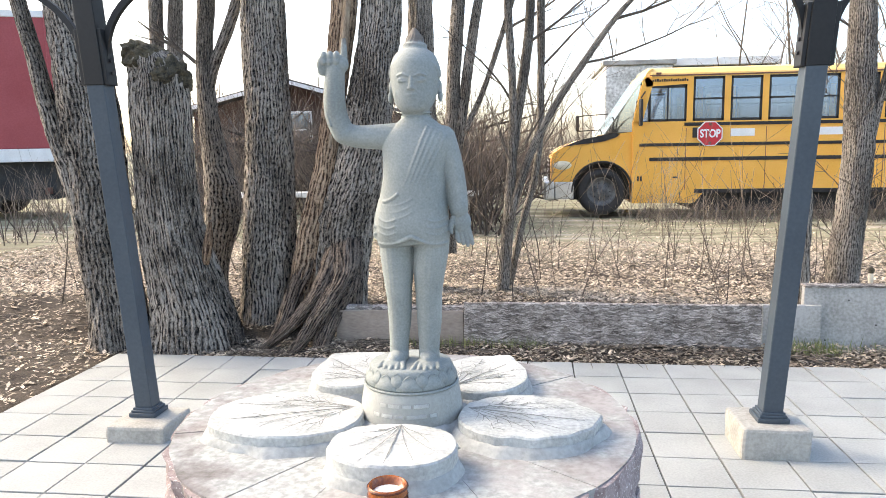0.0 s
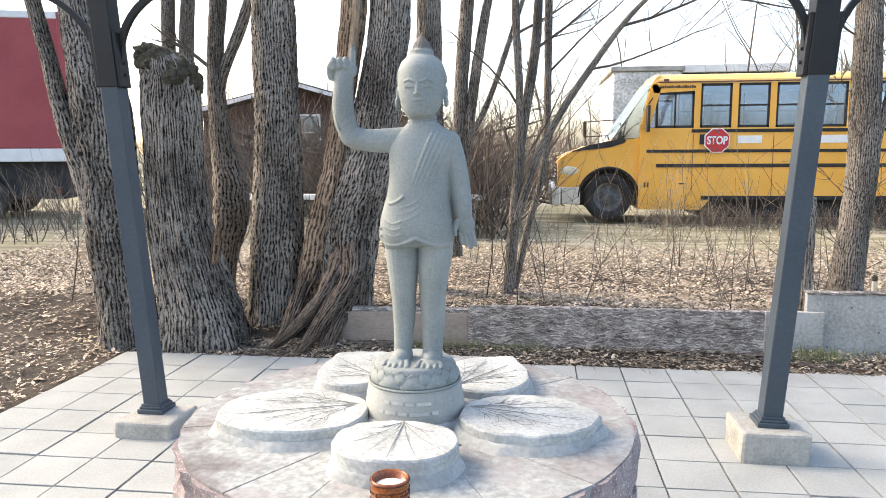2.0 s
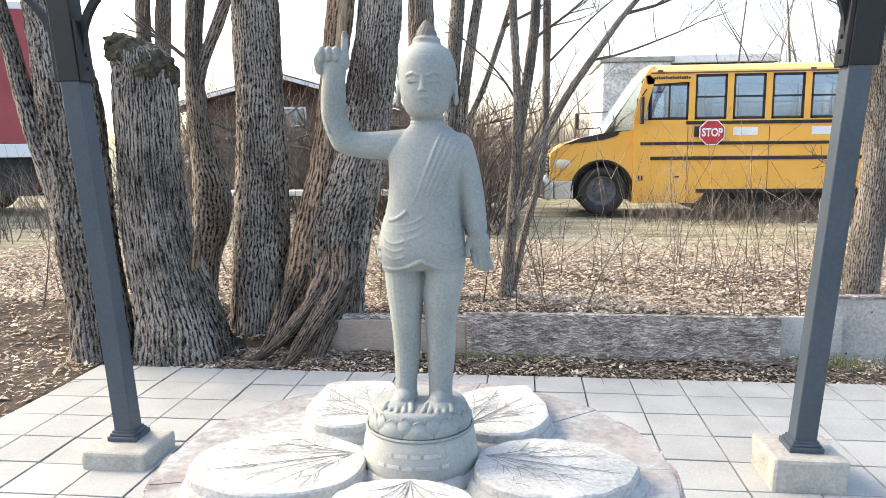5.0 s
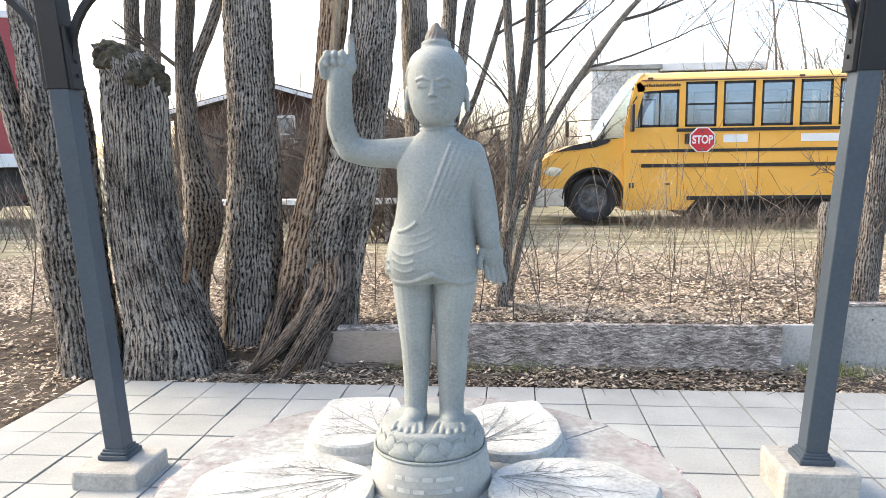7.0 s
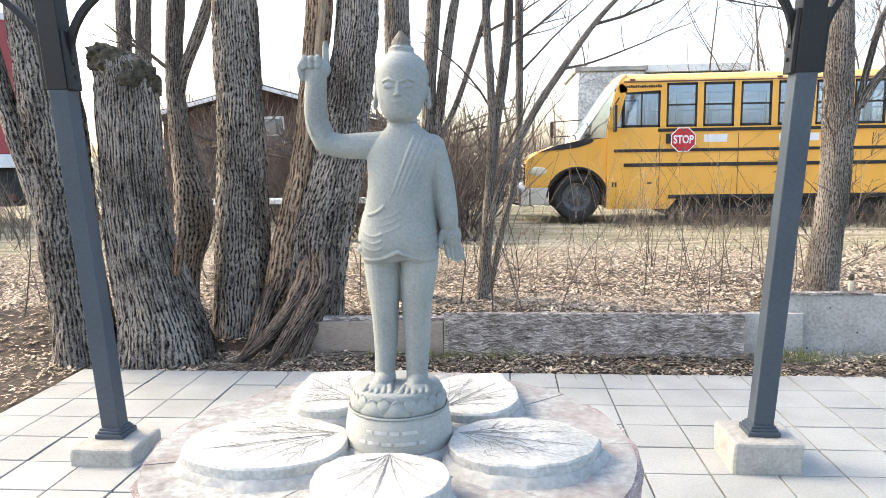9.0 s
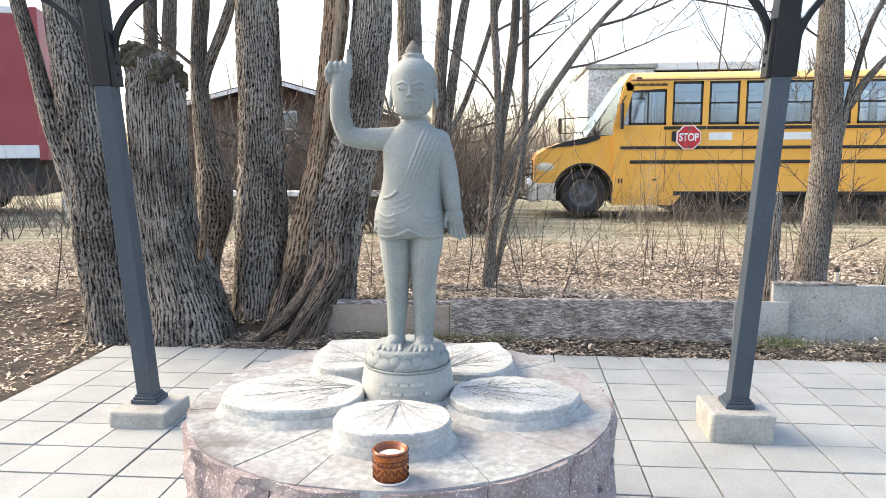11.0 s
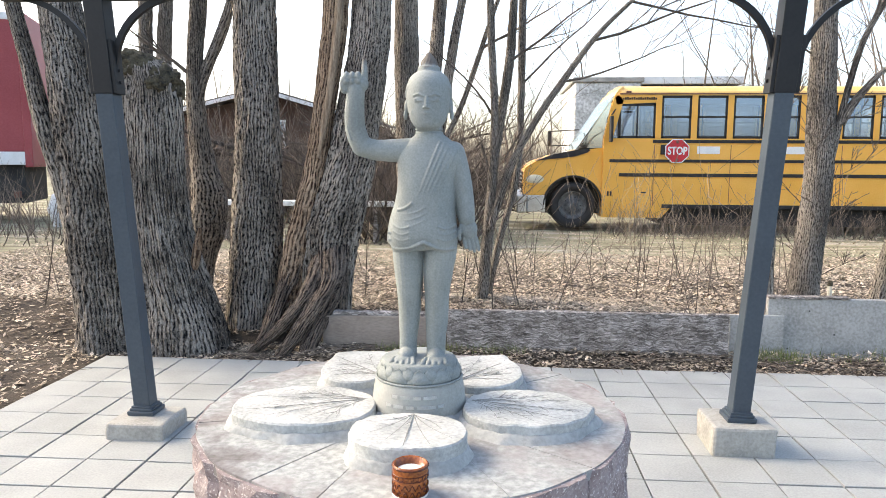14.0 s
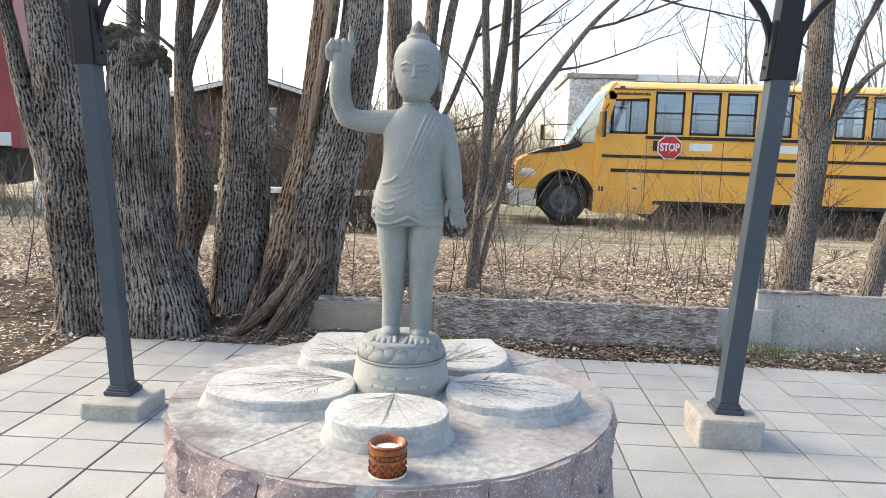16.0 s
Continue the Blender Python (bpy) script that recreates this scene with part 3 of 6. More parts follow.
def statue():
    bm = bmesh.new()

    def ball(x, y, z, rx, ry=None, rz=None, turn=None):
        vs = bmesh.ops.create_icosphere(bm, subdivisions=3, radius=1.0)["verts"]
        m = Matrix.Translation((SX + x, SY + y, z)) @ (turn or Matrix()) @ Matrix.Diagonal((rx, ry or rx, rz or rx, 1))
        bmesh.ops.transform(bm, matrix=m, verts=vs)

    def limb(*pts, sides=20):
        n = 10
        path = [curve_at(pts, i / n) for i in range(n + 1)]
        tube(bm, [((SX + p[0], SY + p[1], p[2]), p[3]) for p in path], sides)
        for p in (path[0], path[-1]):
            ball(p[0], p[1], p[2], p[3])

    def line(pts, r):
        tube(bm, [((SX + p[0], SY + p[1], p[2]), r) for p in pts], 6)

    # legs and feet
    for s, foot, rows in ((-1, -0.060, ((-0.051, 0.014, 0.838, 0.031), (-0.0515, 0.014, 0.88, 0.030), (-0.047, 0.018, 0.96, 0.0365), (-0.047, 0.010, 1.04, 0.0405), (-0.0475, 0.004, 1.12, 0.0490), (-0.050, 0.0, 1.19, 0.053), (-0.048, 0.0, 1.23, 0.054))),
                          (1, 0.047, ((0.045, 0.014, 0.838, 0.033), (0.045, 0.014, 0.88, 0.033), (0.047, 0.018, 0.96, 0.0395), (0.0475, 0.010, 1.04, 0.0420), (0.052, 0.004, 1.12, 0.050), (0.060, 0.0, 1.19, 0.055), (0.060, 0.0, 1.23, 0.056)))):
        limb(*rows)
        ball(rows[0][0], 0.006, 0.840, 0.032, 0.040, 0.026)
        ball(rows[0][0] * 0.5 + foot * 0.5, -0.022, 0.842, 0.027, 0.040, 0.020)
        ball(foot, -0.034, 0.829, 0.038, 0.056, 0.016, Matrix.Rotation(s * 0.10, 4, "Z"))
        for k in range(5):
            u = (k - 2) / 2
            big = abs(u + s) < 0.2
            limb((foot + u * 0.032, -0.055, 0.834, 0.0078), (foot + u * 0.037, -0.086 + 0.010 * abs(u) + 0.008 * s * u, 0.829, 0.0080), (foot + u * 0.0385, -0.100 + 0.012 * abs(u) + 0.008 * s * u, 0.826, 0.0092 if big else 0.0074), sides=10)
    # hips, belly and chest, one loft of ovals
    rows = ((1.195, 0.004, 0.106, 0.066), (1.225, 0.003, 0.115, 0.080), (1.265, 0.002, 0.115, 0.083), (1.305, 0.004, 0.109, 0.080), (1.345, 0.006, 0.102, 0.078), (1.39, 0.010, 0.097, 0.077),
            (1.43, 0.012, 0.095, 0.075), (1.47, 0.018, 0.102, 0.072), (1.51, 0.024, 0.108, 0.066), (1.540, 0.026, 0.098, 0.056), (1.562, 0.025, 0.070, 0.046), (1.582, 0.022, 0.046, 0.040))
    rings = []
    for i in range(45):
        z, cx, rx, ry = curve_at(rows, i / 44)
        ring = []
        for a in [k * math.tau / 40 for k in range(40)]:
            x = cx + rx * math.copysign(abs(math.cos(a)) ** 0.9, math.cos(a))
            lift = 0.034 * max(0.0, 1 - abs(x - 0.010) / 0.045) ** 0.8 * max(0.0, 1 - (z - 1.195) / 0.06) if math.sin(a) < 0 else 0.0
            ring.append(bm.verts.new((SX + x, SY - 0.004 + ry * math.copysign(abs(math.sin(a)) ** 0.9, math.sin(a)), z + lift)))
        rings.append(ring)
    for a, b in zip(rings, rings[1:]):
        for k in range(40):
            bm.faces.new((a[k], a[(k + 1) % 40], b[(k + 1) % 40], b[k]))
    bm.faces.new(reversed(rings[0])), bm.faces.new(rings[-1])
    limb((0.022, 0.0, 1.55, 0.044), (0.020, 0.0, 1.59, 0.042), (0.018, 0.0, 1.63, 0.044))
    for dz in (0.0, 0.011):
        line([(0.021 + 0.0455 * math.cos(a), 0.0455 * math.sin(a), 1.588 + dz + 0.004 * math.sin(a)) for a in [math.pi + math.pi * k / 12 for k in range(13)]], 0.0024)
    # hem of the robe: two lobes that meet in a peak, with shallow folds above
    def on_front(x, z, out=0.0):
        u = min(max((z - 1.195) / (1.588 - 1.195), 0), 1)
        near = [float(np.interp(z, [q[0] for q in rows], [q[m] for q in rows])) for m in range(4)]
        k = max(-0.98, min(0.98, (x - near[1]) / near[2]))
        return (x, -0.004 - near[3] * math.sqrt(1 - k * k) ** 0.9 - out, z)
    for s in (-1, 1):
        pts = [(0.010 + s * 0.104 * u, 1.232 - 0.032 * math.sin(min(u * 1.9, 1.57)) + 0.008 * u) for u in [k / 10 for k in range(11)]]
        line([on_front(x, z, 0.001) for x, z in pts], 0.0062)
        for j in range(3):
            pts = [(0.010 + s * (0.045 + 0.058 * u), 1.243 + 0.020 * j - 0.010 * math.sin(u * 3.0) + 0.004 * u) for u in [k / 8 for k in range(9)]]
            line([on_front(x, z, 0.0006) for x, z in pts], 0.0042)
    for j in range(3):
        line([on_front(-0.085 + 0.10 * u, 1.285 + 0.02 * j + 0.045 * u * u - 0.025 * u, -0.0012) for u in [k / 8 for k in range(9)]], 0.0034)
    limb((-0.104, -0.010, 1.23, 0.016), (-0.100, -0.010, 1.28, 0.015), (-0.090, -0.008, 1.335, 0.011))
    for z in (1.235, 1.257):
        ball(-0.104, -0.036, z, 0.010, 0.009, 0.007)
    line([on_front(-0.078 + 0.05 * u, 1.335 + 0.024 * u * u, 0.001) for u in [k / 6 for k in range(7)]], 0.0055)
    # robe folds over the shoulder
    for j in range(5):
        x0 = 0.060 + 0.014 * j
        line([on_front(x0 - 0.066 * u - 0.004 * j * u, 1.556 - 0.006 * j - 0.17 * u, 0.0012 - 0.0050 * u * u) for u in [k / 8 for k in range(9)]], 0.0044)
    line([on_front(-0.01 + 0.05 * u, 1.385 + 0.08 * u, -0.001) for u in [k / 6 for k in range(7)]], 0.0028)
    # raised arm and hand
    limb((-0.030, 0.0, 1.528, 0.043), (-0.10, -0.003, 1.528, 0.038), (-0.16, -0.006, 1.530, 0.0345), (-0.202, -0.010, 1.542, 0.0345))
    limb((-0.204, -0.010, 1.544, 0.0345), (-0.221, -0.018, 1.59, 0.0345), (-0.224, -0.026, 1.64, 0.033), (-0.220, -0.030, 1.70, 0.0305), (-0.217, -0.032, 1.725, 0.030))
    ball(-0.216, -0.034, 1.742, 0.042, 0.023, 0.032)
    for k in range(3):
        ball(-0.244 + 0.019 * k, -0.052, 1.766, 0.0105, 0.014, 0.015)
        ball(-0.244 + 0.019 * k, -0.058, 1.750, 0.0085, 0.008, 0.010)
    limb((-0.188, -0.032, 1.755, 0.0105), (-0.188, -0.034, 1.785, 0.0098), (-0.187, -0.035, 1.812, 0.0080), sides=12)
    limb((-0.254, -0.040, 1.722, 0.012), (-0.257, -0.050, 1.745, 0.0105), (-0.249, -0.056, 1.760, 0.009), sides=12)
    line([(-0.232, -0.047, 1.56), (-0.243, -0.046, 1.60), (-0.247, -0.045, 1.65)], 0.0032)
    # lowered arm and hand
    limb((0.100, 0.0, 1.520, 0.040), (0.122, 0.004, 1.45, 0.036), (0.137, 0.004, 1.37, 0.0335), (0.147, -0.004, 1.305, 0.0285))
    ball(0.155, -0.008, 1.268, 0.029, 0.018, 0.036)
    for k in range(4):
        limb((0.138 + 0.0125 * k, -0.010, 1.248, 0.0078), (0.142 + 0.0138 * k, -0.013, 1.222, 0.0072), (0.146 + 0.0142 * k, -0.015, 1.196 + 0.006 * abs(k - 2), 0.0056), sides=10)
    limb((0.130, -0.018, 1.280, 0.0088), (0.124, -0.025, 1.255, 0.0082), (0.126, -0.028, 1.238, 0.006), sides=10)
    # head, one loft with a gentle face
    rows = ((1.596, 0.018, 0.024, 0.022, -0.030), (1.603, 0.018, 0.040, 0.040, -0.024), (1.618, 0.018, 0.053, 0.057, -0.014), (1.640, 0.018, 0.0625, 0.068, -0.006), (1.668, 0.018, 0.0685, 0.075, 0.0),
            (1.698, 0.018, 0.0715, 0.080, 0.004), (1.725, 0.018, 0.0725, 0.083, 0.008), (1.748, 0.018, 0.0695, 0.080, 0.010), (1.766, 0.018, 0.062, 0.071, 0.012), (1.780, 0.018, 0.047, 0.054, 0.012), (1.788, 0.018, 0.028, 0.032, 0.012), (1.791, 0.018, 0.010, 0.012, 0.012))
    rings = []
    for i in range(41):
        z, cx, rx, ry, cy = curve_at(rows, i / 40)
        rings.append([bm.verts.new((SX + 0.018 + max(rx, 0.002) * math.cos(a), SY + cy + max(ry, 0.002) * math.sin(a), z)) for a in [k * math.tau / 40 for k in range(40)]])
    for a, b in zip(rings, rings[1:]):
        for k in range(40):
            bm.faces.new((a[k], a[(k + 1) % 40], b[(k + 1) % 40], b[k]))
    bm.faces.new(reversed(rings[0])), bm.faces.new(rings[-1])
    hx = 0.018
    for s in (-1, 1):
        ball(hx + s * 0.0730, 0.010, 1.672, 0.0085, 0.016, 0.024)
        ball(hx + s * 0.0765, 0.004, 1.645, 0.0075, 0.011, 0.017)
        ball(hx + s * 0.027, -0.0655, 1.691, 0.0150, 0.0085, 0.0055)
        line([(hx + s * 0.014, -0.0740, 1.6865), (hx + s * 0.027, -0.0735, 1.6850), (hx + s * 0.041, -0.0655, 1.6868)], 0.0024)
        line([(hx + s * 0.008, -0.0755, 1.700), (hx + s * 0.026, -0.0725, 1.7075), (hx + s * 0.045, -0.0610, 1.7015)], 0.0034)
        ball(hx + s * 0.0065, -0.0745, 1.6645, 0.0055, 0.006, 0.0042)
        ball(hx + s * 0.030, -0.040, 1.652, 0.026, 0.0195, 0.028)
    limb((hx, -0.0750, 1.698, 0.0042), (hx, -0.0770, 1.682, 0.0056), (hx, -0.0785, 1.668, 0.0075), sides=12)
    line([(hx + 0.015 * u, -0.0735 + 0.004 * u * u, 1.6470 + 0.0016 * u * u) for u in (-1, -0.5, 0, 0.5, 1)], 0.0042)
    line([(hx + 0.011 * u, -0.0715 + 0.003 * u * u, 1.6365 + 0.0018 * u * u) for u in (-1, -0.5, 0, 0.5, 1)], 0.0046)
    ball(hx, -0.058, 1.617, 0.016, 0.014, 0.012)
    # fine combed hair and the banded knot on top
    for k in range(34):
        a = k / 34 * math.tau
        line([(hx + 0.0748 * math.cos(a) * math.sin(e), 0.012 + 0.0845 * math.sin(a) * math.sin(e), 1.713 + 0.0775 * math.cos(e)) for e in [0.40 + i * 0.13 for i in range(6 if math.sin(a) < -0.25 else 11)]], 0.0036)
    edge = [(hx + 0.0757 * math.cos(a) * math.sin(e), 0.012 + 0.0858 * math.sin(a) * math.sin(e), 1.713 + 0.0775 * math.cos(e))
            for a, e in [(math.pi + math.pi * k / 20, 1.10 + 0.85 * abs(k / 10 - 1) ** 4) for k in range(21)]]
    line(edge, 0.0034)
    lathe(bm, [(0.038, 1.776), (0.039, 1.786), (0.037, 1.790), (0.037, 1.799), (0.034, 1.802), (0.026, 1.805)], 28, (SX + hx, SY + 0.012, 0))
    lathe(bm, [(0.026, 1.798), (0.0275, 1.807), (0.0255, 1.816), (0.0195, 1.827), (0.0115, 1.839), (0.0035, 1.848)], 28, (SX + hx, SY + 0.012, 0))
    for k in range(16):
        a = k / 16 * math.tau
        line([(hx + r * math.cos(a + t), 0.012 + r * math.sin(a + t), z) for r, z, t in ((0.0275, 1.804, 0.0), (0.0258, 1.815, 0.15), (0.0195, 1.827, 0.3))], 0.0022)
    ob = thing("statue", "grey granite statue of a standing child, one arm raised", "statue", bm=bm, mat=M_STATUE)
    re = ob.modifiers.new("remesh", "REMESH")
    re.mode, re.voxel_size, re.use_smooth_shade = "VOXEL", 0.0022, True
    sm = ob.modifiers.new("smooth", "SMOOTH")
    sm.factor, sm.iterations = 0.5, 1


statue()


def lotus_base():
    base = thing("lotus_base", "round carved stone lotus base with two lines of white paint", "pedestal", at=(SX - 0.012, SY, TOP))
    bm = bmesh.new()
    lathe(bm, [(0.195, -0.006), (0.186, 0.012), (0.172, 0.024), (0.164, 0.027)], 64)
    for v in bm.verts:
        q = v.co * 14
        v.co += Vector((v.co.x, v.co.y, 0)) * 0.10 * noise.noise(q) + Vector((0, 0, 0.006 * noise.noise(q * 1.7)))
    part("mortar_bed", bm, M_MORTAR, base, "smeared mortar bed", smooth=True)
    bm = bmesh.new()
    lathe(bm, [(0.150, 0.0), (0.162, 0.020), (0.1615, 0.040), (0.156, 0.085), (0.150, 0.118), (0.146, 0.127), (0.138, 0.131)], 72)
    part("drum", bm, M_DRUM, base, "pale grey drum with the sun's cream tint in its colour", smooth=True)
    bm = bmesh.new()
    lathe(bm, [(0.128, 0.126), (0.133, 0.134), (0.1335, 0.155), (0.130, 0.176), (0.128, 0.188), (0.120, 0.193)], 72)
    part("crown_block", bm, M_STATUE, base, smooth=True)
    bm = bmesh.new()
    tube(bm, [((0.1465 * math.cos(a), 0.1465 * math.sin(a), 0.130), 0.0045) for a in [k / 72 * math.tau for k in range(73)]], 6)
    part("rim_bead", bm, M_STATUE, base, smooth=True)

    def petal_mesh(half, foot, tall, out):
        bm = bmesh.new()
        rows, cols, grid = 9, 8, []
        for i in range(rows + 1):
            v = i / rows
            w = half * (1 - v ** 2.2) ** 0.75 * (0.80 + 0.20 * math.sin(math.pi * min(1.0, v + 0.3)))
            row = []
            for j in range(cols + 1):
                u = 2 * j / cols - 1
                r = 0.1355 + out + 0.010 * (1 - u * u) * math.sin(math.pi * min(v + 0.18, 1)) + 0.0020 * u * u - 0.006 * v * v
                row.append(bm.verts.new((r * math.sin(u * w / r), -r * math.cos(u * w / r), foot + tall * v)))
            grid.append(row)
        for a, b in zip(grid, grid[1:]):
            for j in range(cols):
                bm.faces.new((a[j], a[j + 1], b[j + 1], b[j]))
        bmesh.ops.remove_doubles(bm, verts=bm.verts[:], dist=0.0002)
        bmesh.ops.solidify(bm, geom=bm.faces[:], thickness=0.005)
        return finish(bm, "petal", M_STATUE, True)
    front, behind = petal_mesh(0.0455, 0.132, 0.047, 0.002), petal_mesh(0.032, 0.142, 0.046, -0.002)
    for k in range(11):
        for mesh, turn in ((front, 0.2), (behind, 0.7)):
            ob = new("petal", mesh)
            ob.parent = base
            ob.rotation_euler = (0, 0, (k + turn) * math.tau / 11)
    # two lines of white painted marks
    for z, slope, words in ((0.094, 0.155, (0.020, 0.036, 0.026, 0.046)), (0.063, 0.158, (0.022, 0.036, 0.028, 0.062, 0.022))):
        at = -(sum(words) + 0.008 * (len(words) - 1)) / 2
        for w in words:
            bm = bmesh.new()
            for i in range(7):
                a = (at + w * i / 6) / slope
                bm.verts.new(((slope + 0.0035) * math.sin(a), -(slope + 0.0035) * math.cos(a), z - 0.005))
                bm.verts.new(((slope + 0.0018) * math.sin(a), -(slope + 0.0018) * math.cos(a), z + 0.006))
            bm.verts.ensure_lookup_table()
            for i in range(6):
                bm.faces.new([bm.verts[k] for k in (2 * i, 2 * i + 2, 2 * i + 3, 2 * i + 1)])
            bmesh.ops.solidify(bm, geom=bm.faces[:], thickness=0.004)
            part("painted_mark", bm, M_LETTER, base, "white painted mark")
            at += w + 0.008


lotus_base()


def leaf_slab(at, size, label, corners=(), seed=0, thick=0.053, twigs_each=5):
    """A carved stone leaf: an uneven oval with pointed corners (degrees, reach), crisp rim, a mortar skirt and dark
    vein strips from the pedestal outwards.
    """
    rng = random.Random(seed)
    leaf = thing("stone_leaf", label, "carved leaf", "stone leaves round the pedestal", at=(*at, TOP))

    def reach(a):
        c, s = abs(math.cos(a)) / (size[0] / 2), abs(math.sin(a)) / (size[1] / 2)
        r = (c ** 2.25 + s ** 2.25) ** (-1 / 2.25)
        for deg, amount in corners:
            gap = abs((a - radians(deg) + math.pi) % math.tau - math.pi)
            r *= 1 + amount * max(0.0, 1 - gap / 0.42) ** 1.3
        return r * (1 + 0.028 * noise.noise(Vector((math.cos(a) * 3, math.sin(a) * 3, seed * 3.3))))
    n = 84
    bm = bmesh.new()
    rings = []
    for sc, z in ((0.99, 0.010), (0.995, 0.016), (1.012, 0.020), (1.006, 0.026), (1.008, thick - 0.006), (0.985, thick), (0.90, thick + 0.001), (0.75, thick + 0.002), (0.6, thick + 0.001), (0.42, thick), (0.22, thick - 0.001)):
        ring = []
        for k in range(n):
            a = k * math.tau / n
            r = reach(a) * sc
            x, y = r * math.cos(a), r * math.sin(a)
            rough = Vector((x * 22, y * 22, z * 40 + seed))
            d = noise.noise(rough) * 0.0045 + noise.noise(rough * 3) * 0.002
            ring.append(bm.verts.new((x * (1 + d * 1.5), y * (1 + d * 1.5), z + (d * 0.8 if z > 0 else 0))))
        rings.append(ring)
    for i, (p, q) in enumerate(zip(rings, rings[1:])):
        for k in range(n):
            f = bm.faces.new((p[k], p[(k + 1) % n], q[(k + 1) % n], q[k]))
            f.smooth = True
    bm.faces.new(rings[-1]).smooth = True
    bm.faces.new(reversed(rings[0]))
    for i in (3, 4, 5):
        for k in range(n):
            e = bm.edges.get((rings[i][k], rings[i][(k + 1) % n]))
            e.smooth = False
    part("slab", bm, M_LEAFSTONE, leaf)
    bm = bmesh.new()
    rings = []
    for sc, z in ((1.13, -0.006), (1.10, 0.006), (1.06, 0.014), (1.035, 0.022), (1.02, thick * 0.42), (0.96, thick * 0.46)):
        rings.append([])
        for k in range(n):
            a = k * math.tau / n
            q = Vector((math.cos(a) * 2.6 + seed, math.sin(a) * 2.6, sc * 3))
            r = reach(a) * (1 + (sc - 1) * (1 + 0.9 * noise.noise(q)))
            rings[-1].append(bm.verts.new((r * math.cos(a), r * math.sin(a), z + 0.004 * noise.noise(q * 3))))
    for p, q in zip(rings, rings[1:]):
        for k in range(n):
            bm.faces.new((p[k], p[(k + 1) % n], q[(k + 1) % n], q[k]))
    part("mortar_skirt", bm, M_MORTAR, leaf, "rough mortar skirt", True)
    z = thick + 0.0024

    # veins lie proud; dark stain and carved-groove shade are both put into their colour
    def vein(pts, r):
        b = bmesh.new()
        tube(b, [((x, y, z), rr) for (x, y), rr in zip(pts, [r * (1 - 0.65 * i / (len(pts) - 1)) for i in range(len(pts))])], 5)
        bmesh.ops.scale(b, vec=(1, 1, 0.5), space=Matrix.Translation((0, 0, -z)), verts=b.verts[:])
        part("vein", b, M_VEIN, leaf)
    inward = math.atan2(SY - at[1], SX - at[0])
    root = Vector((math.cos(inward), math.sin(inward))) * reach(inward) * 0.90
    for k in range(1, 8):
        out = inward + math.pi + radians((k - 4) * 36 + rng.uniform(-7, 7))
        end = Vector((math.cos(out), math.sin(out))) * reach(out) * rng.uniform(0.78, 0.88)
        side = (end - root).orthogonal().normalized() * (k - 4) * -0.006
        path = [root + (end - root) * u + side * math.sin(u * math.pi) for u in (0.0, 0.25, 0.5, 0.75, 1.0)]
        vein([tuple(p) for p in path], 0.0032 if k == 4 else 0.0019)
        for j in [1 + q % 3 for q in range(twigs_each)]:
            for s in (-1, 1):
                if rng.random() < 0.3:
                    continue
                d = math.atan2(*(end - root).yx) + s * rng.uniform(0.45, 0.7)
                ln = rng.uniform(0.03, 0.085) * (1.1 - 0.15 * j)
                p = path[j] + (path[j + 1] - path[j]) * rng.random()
                q = p + Vector((math.cos(d), math.sin(d))) * ln
                if q.length < reach(math.atan2(q.y, q.x)) * 0.9:
                    vein([tuple(p), tuple((p + q) / 2 + Vector((0.002, 0.002))), tuple(q)], 0.0015)


leaf_slab((0.078, -1.846), (0.350, 0.280), "small pale stone leaf in front of the lotus base", seed=1, thick=0.074, twigs_each=1)
leaf_slab((-0.297, -1.588), (0.465, 0.375), "large pale stone leaf with carved veins", ((172, 0.06), (205, 0.04)), seed=2)
leaf_slab((0.430, -1.552), (0.400, 0.345), "large pale stone leaf with a pointed tip", ((4, 0.16), (-20, 0.05)), seed=3)
leaf_slab((-0.203, -1.124), (0.285, 0.420), "pale stone leaf with a square back edge behind the lotus base", ((124, 0.24), (65, 0.12)), seed=4)
leaf_slab((0.282, -1.148), (0.300, 0.415), "pale stone leaf with a sharp corner behind the lotus base", ((71, 0.22), (-15, 0.06)), seed=5)


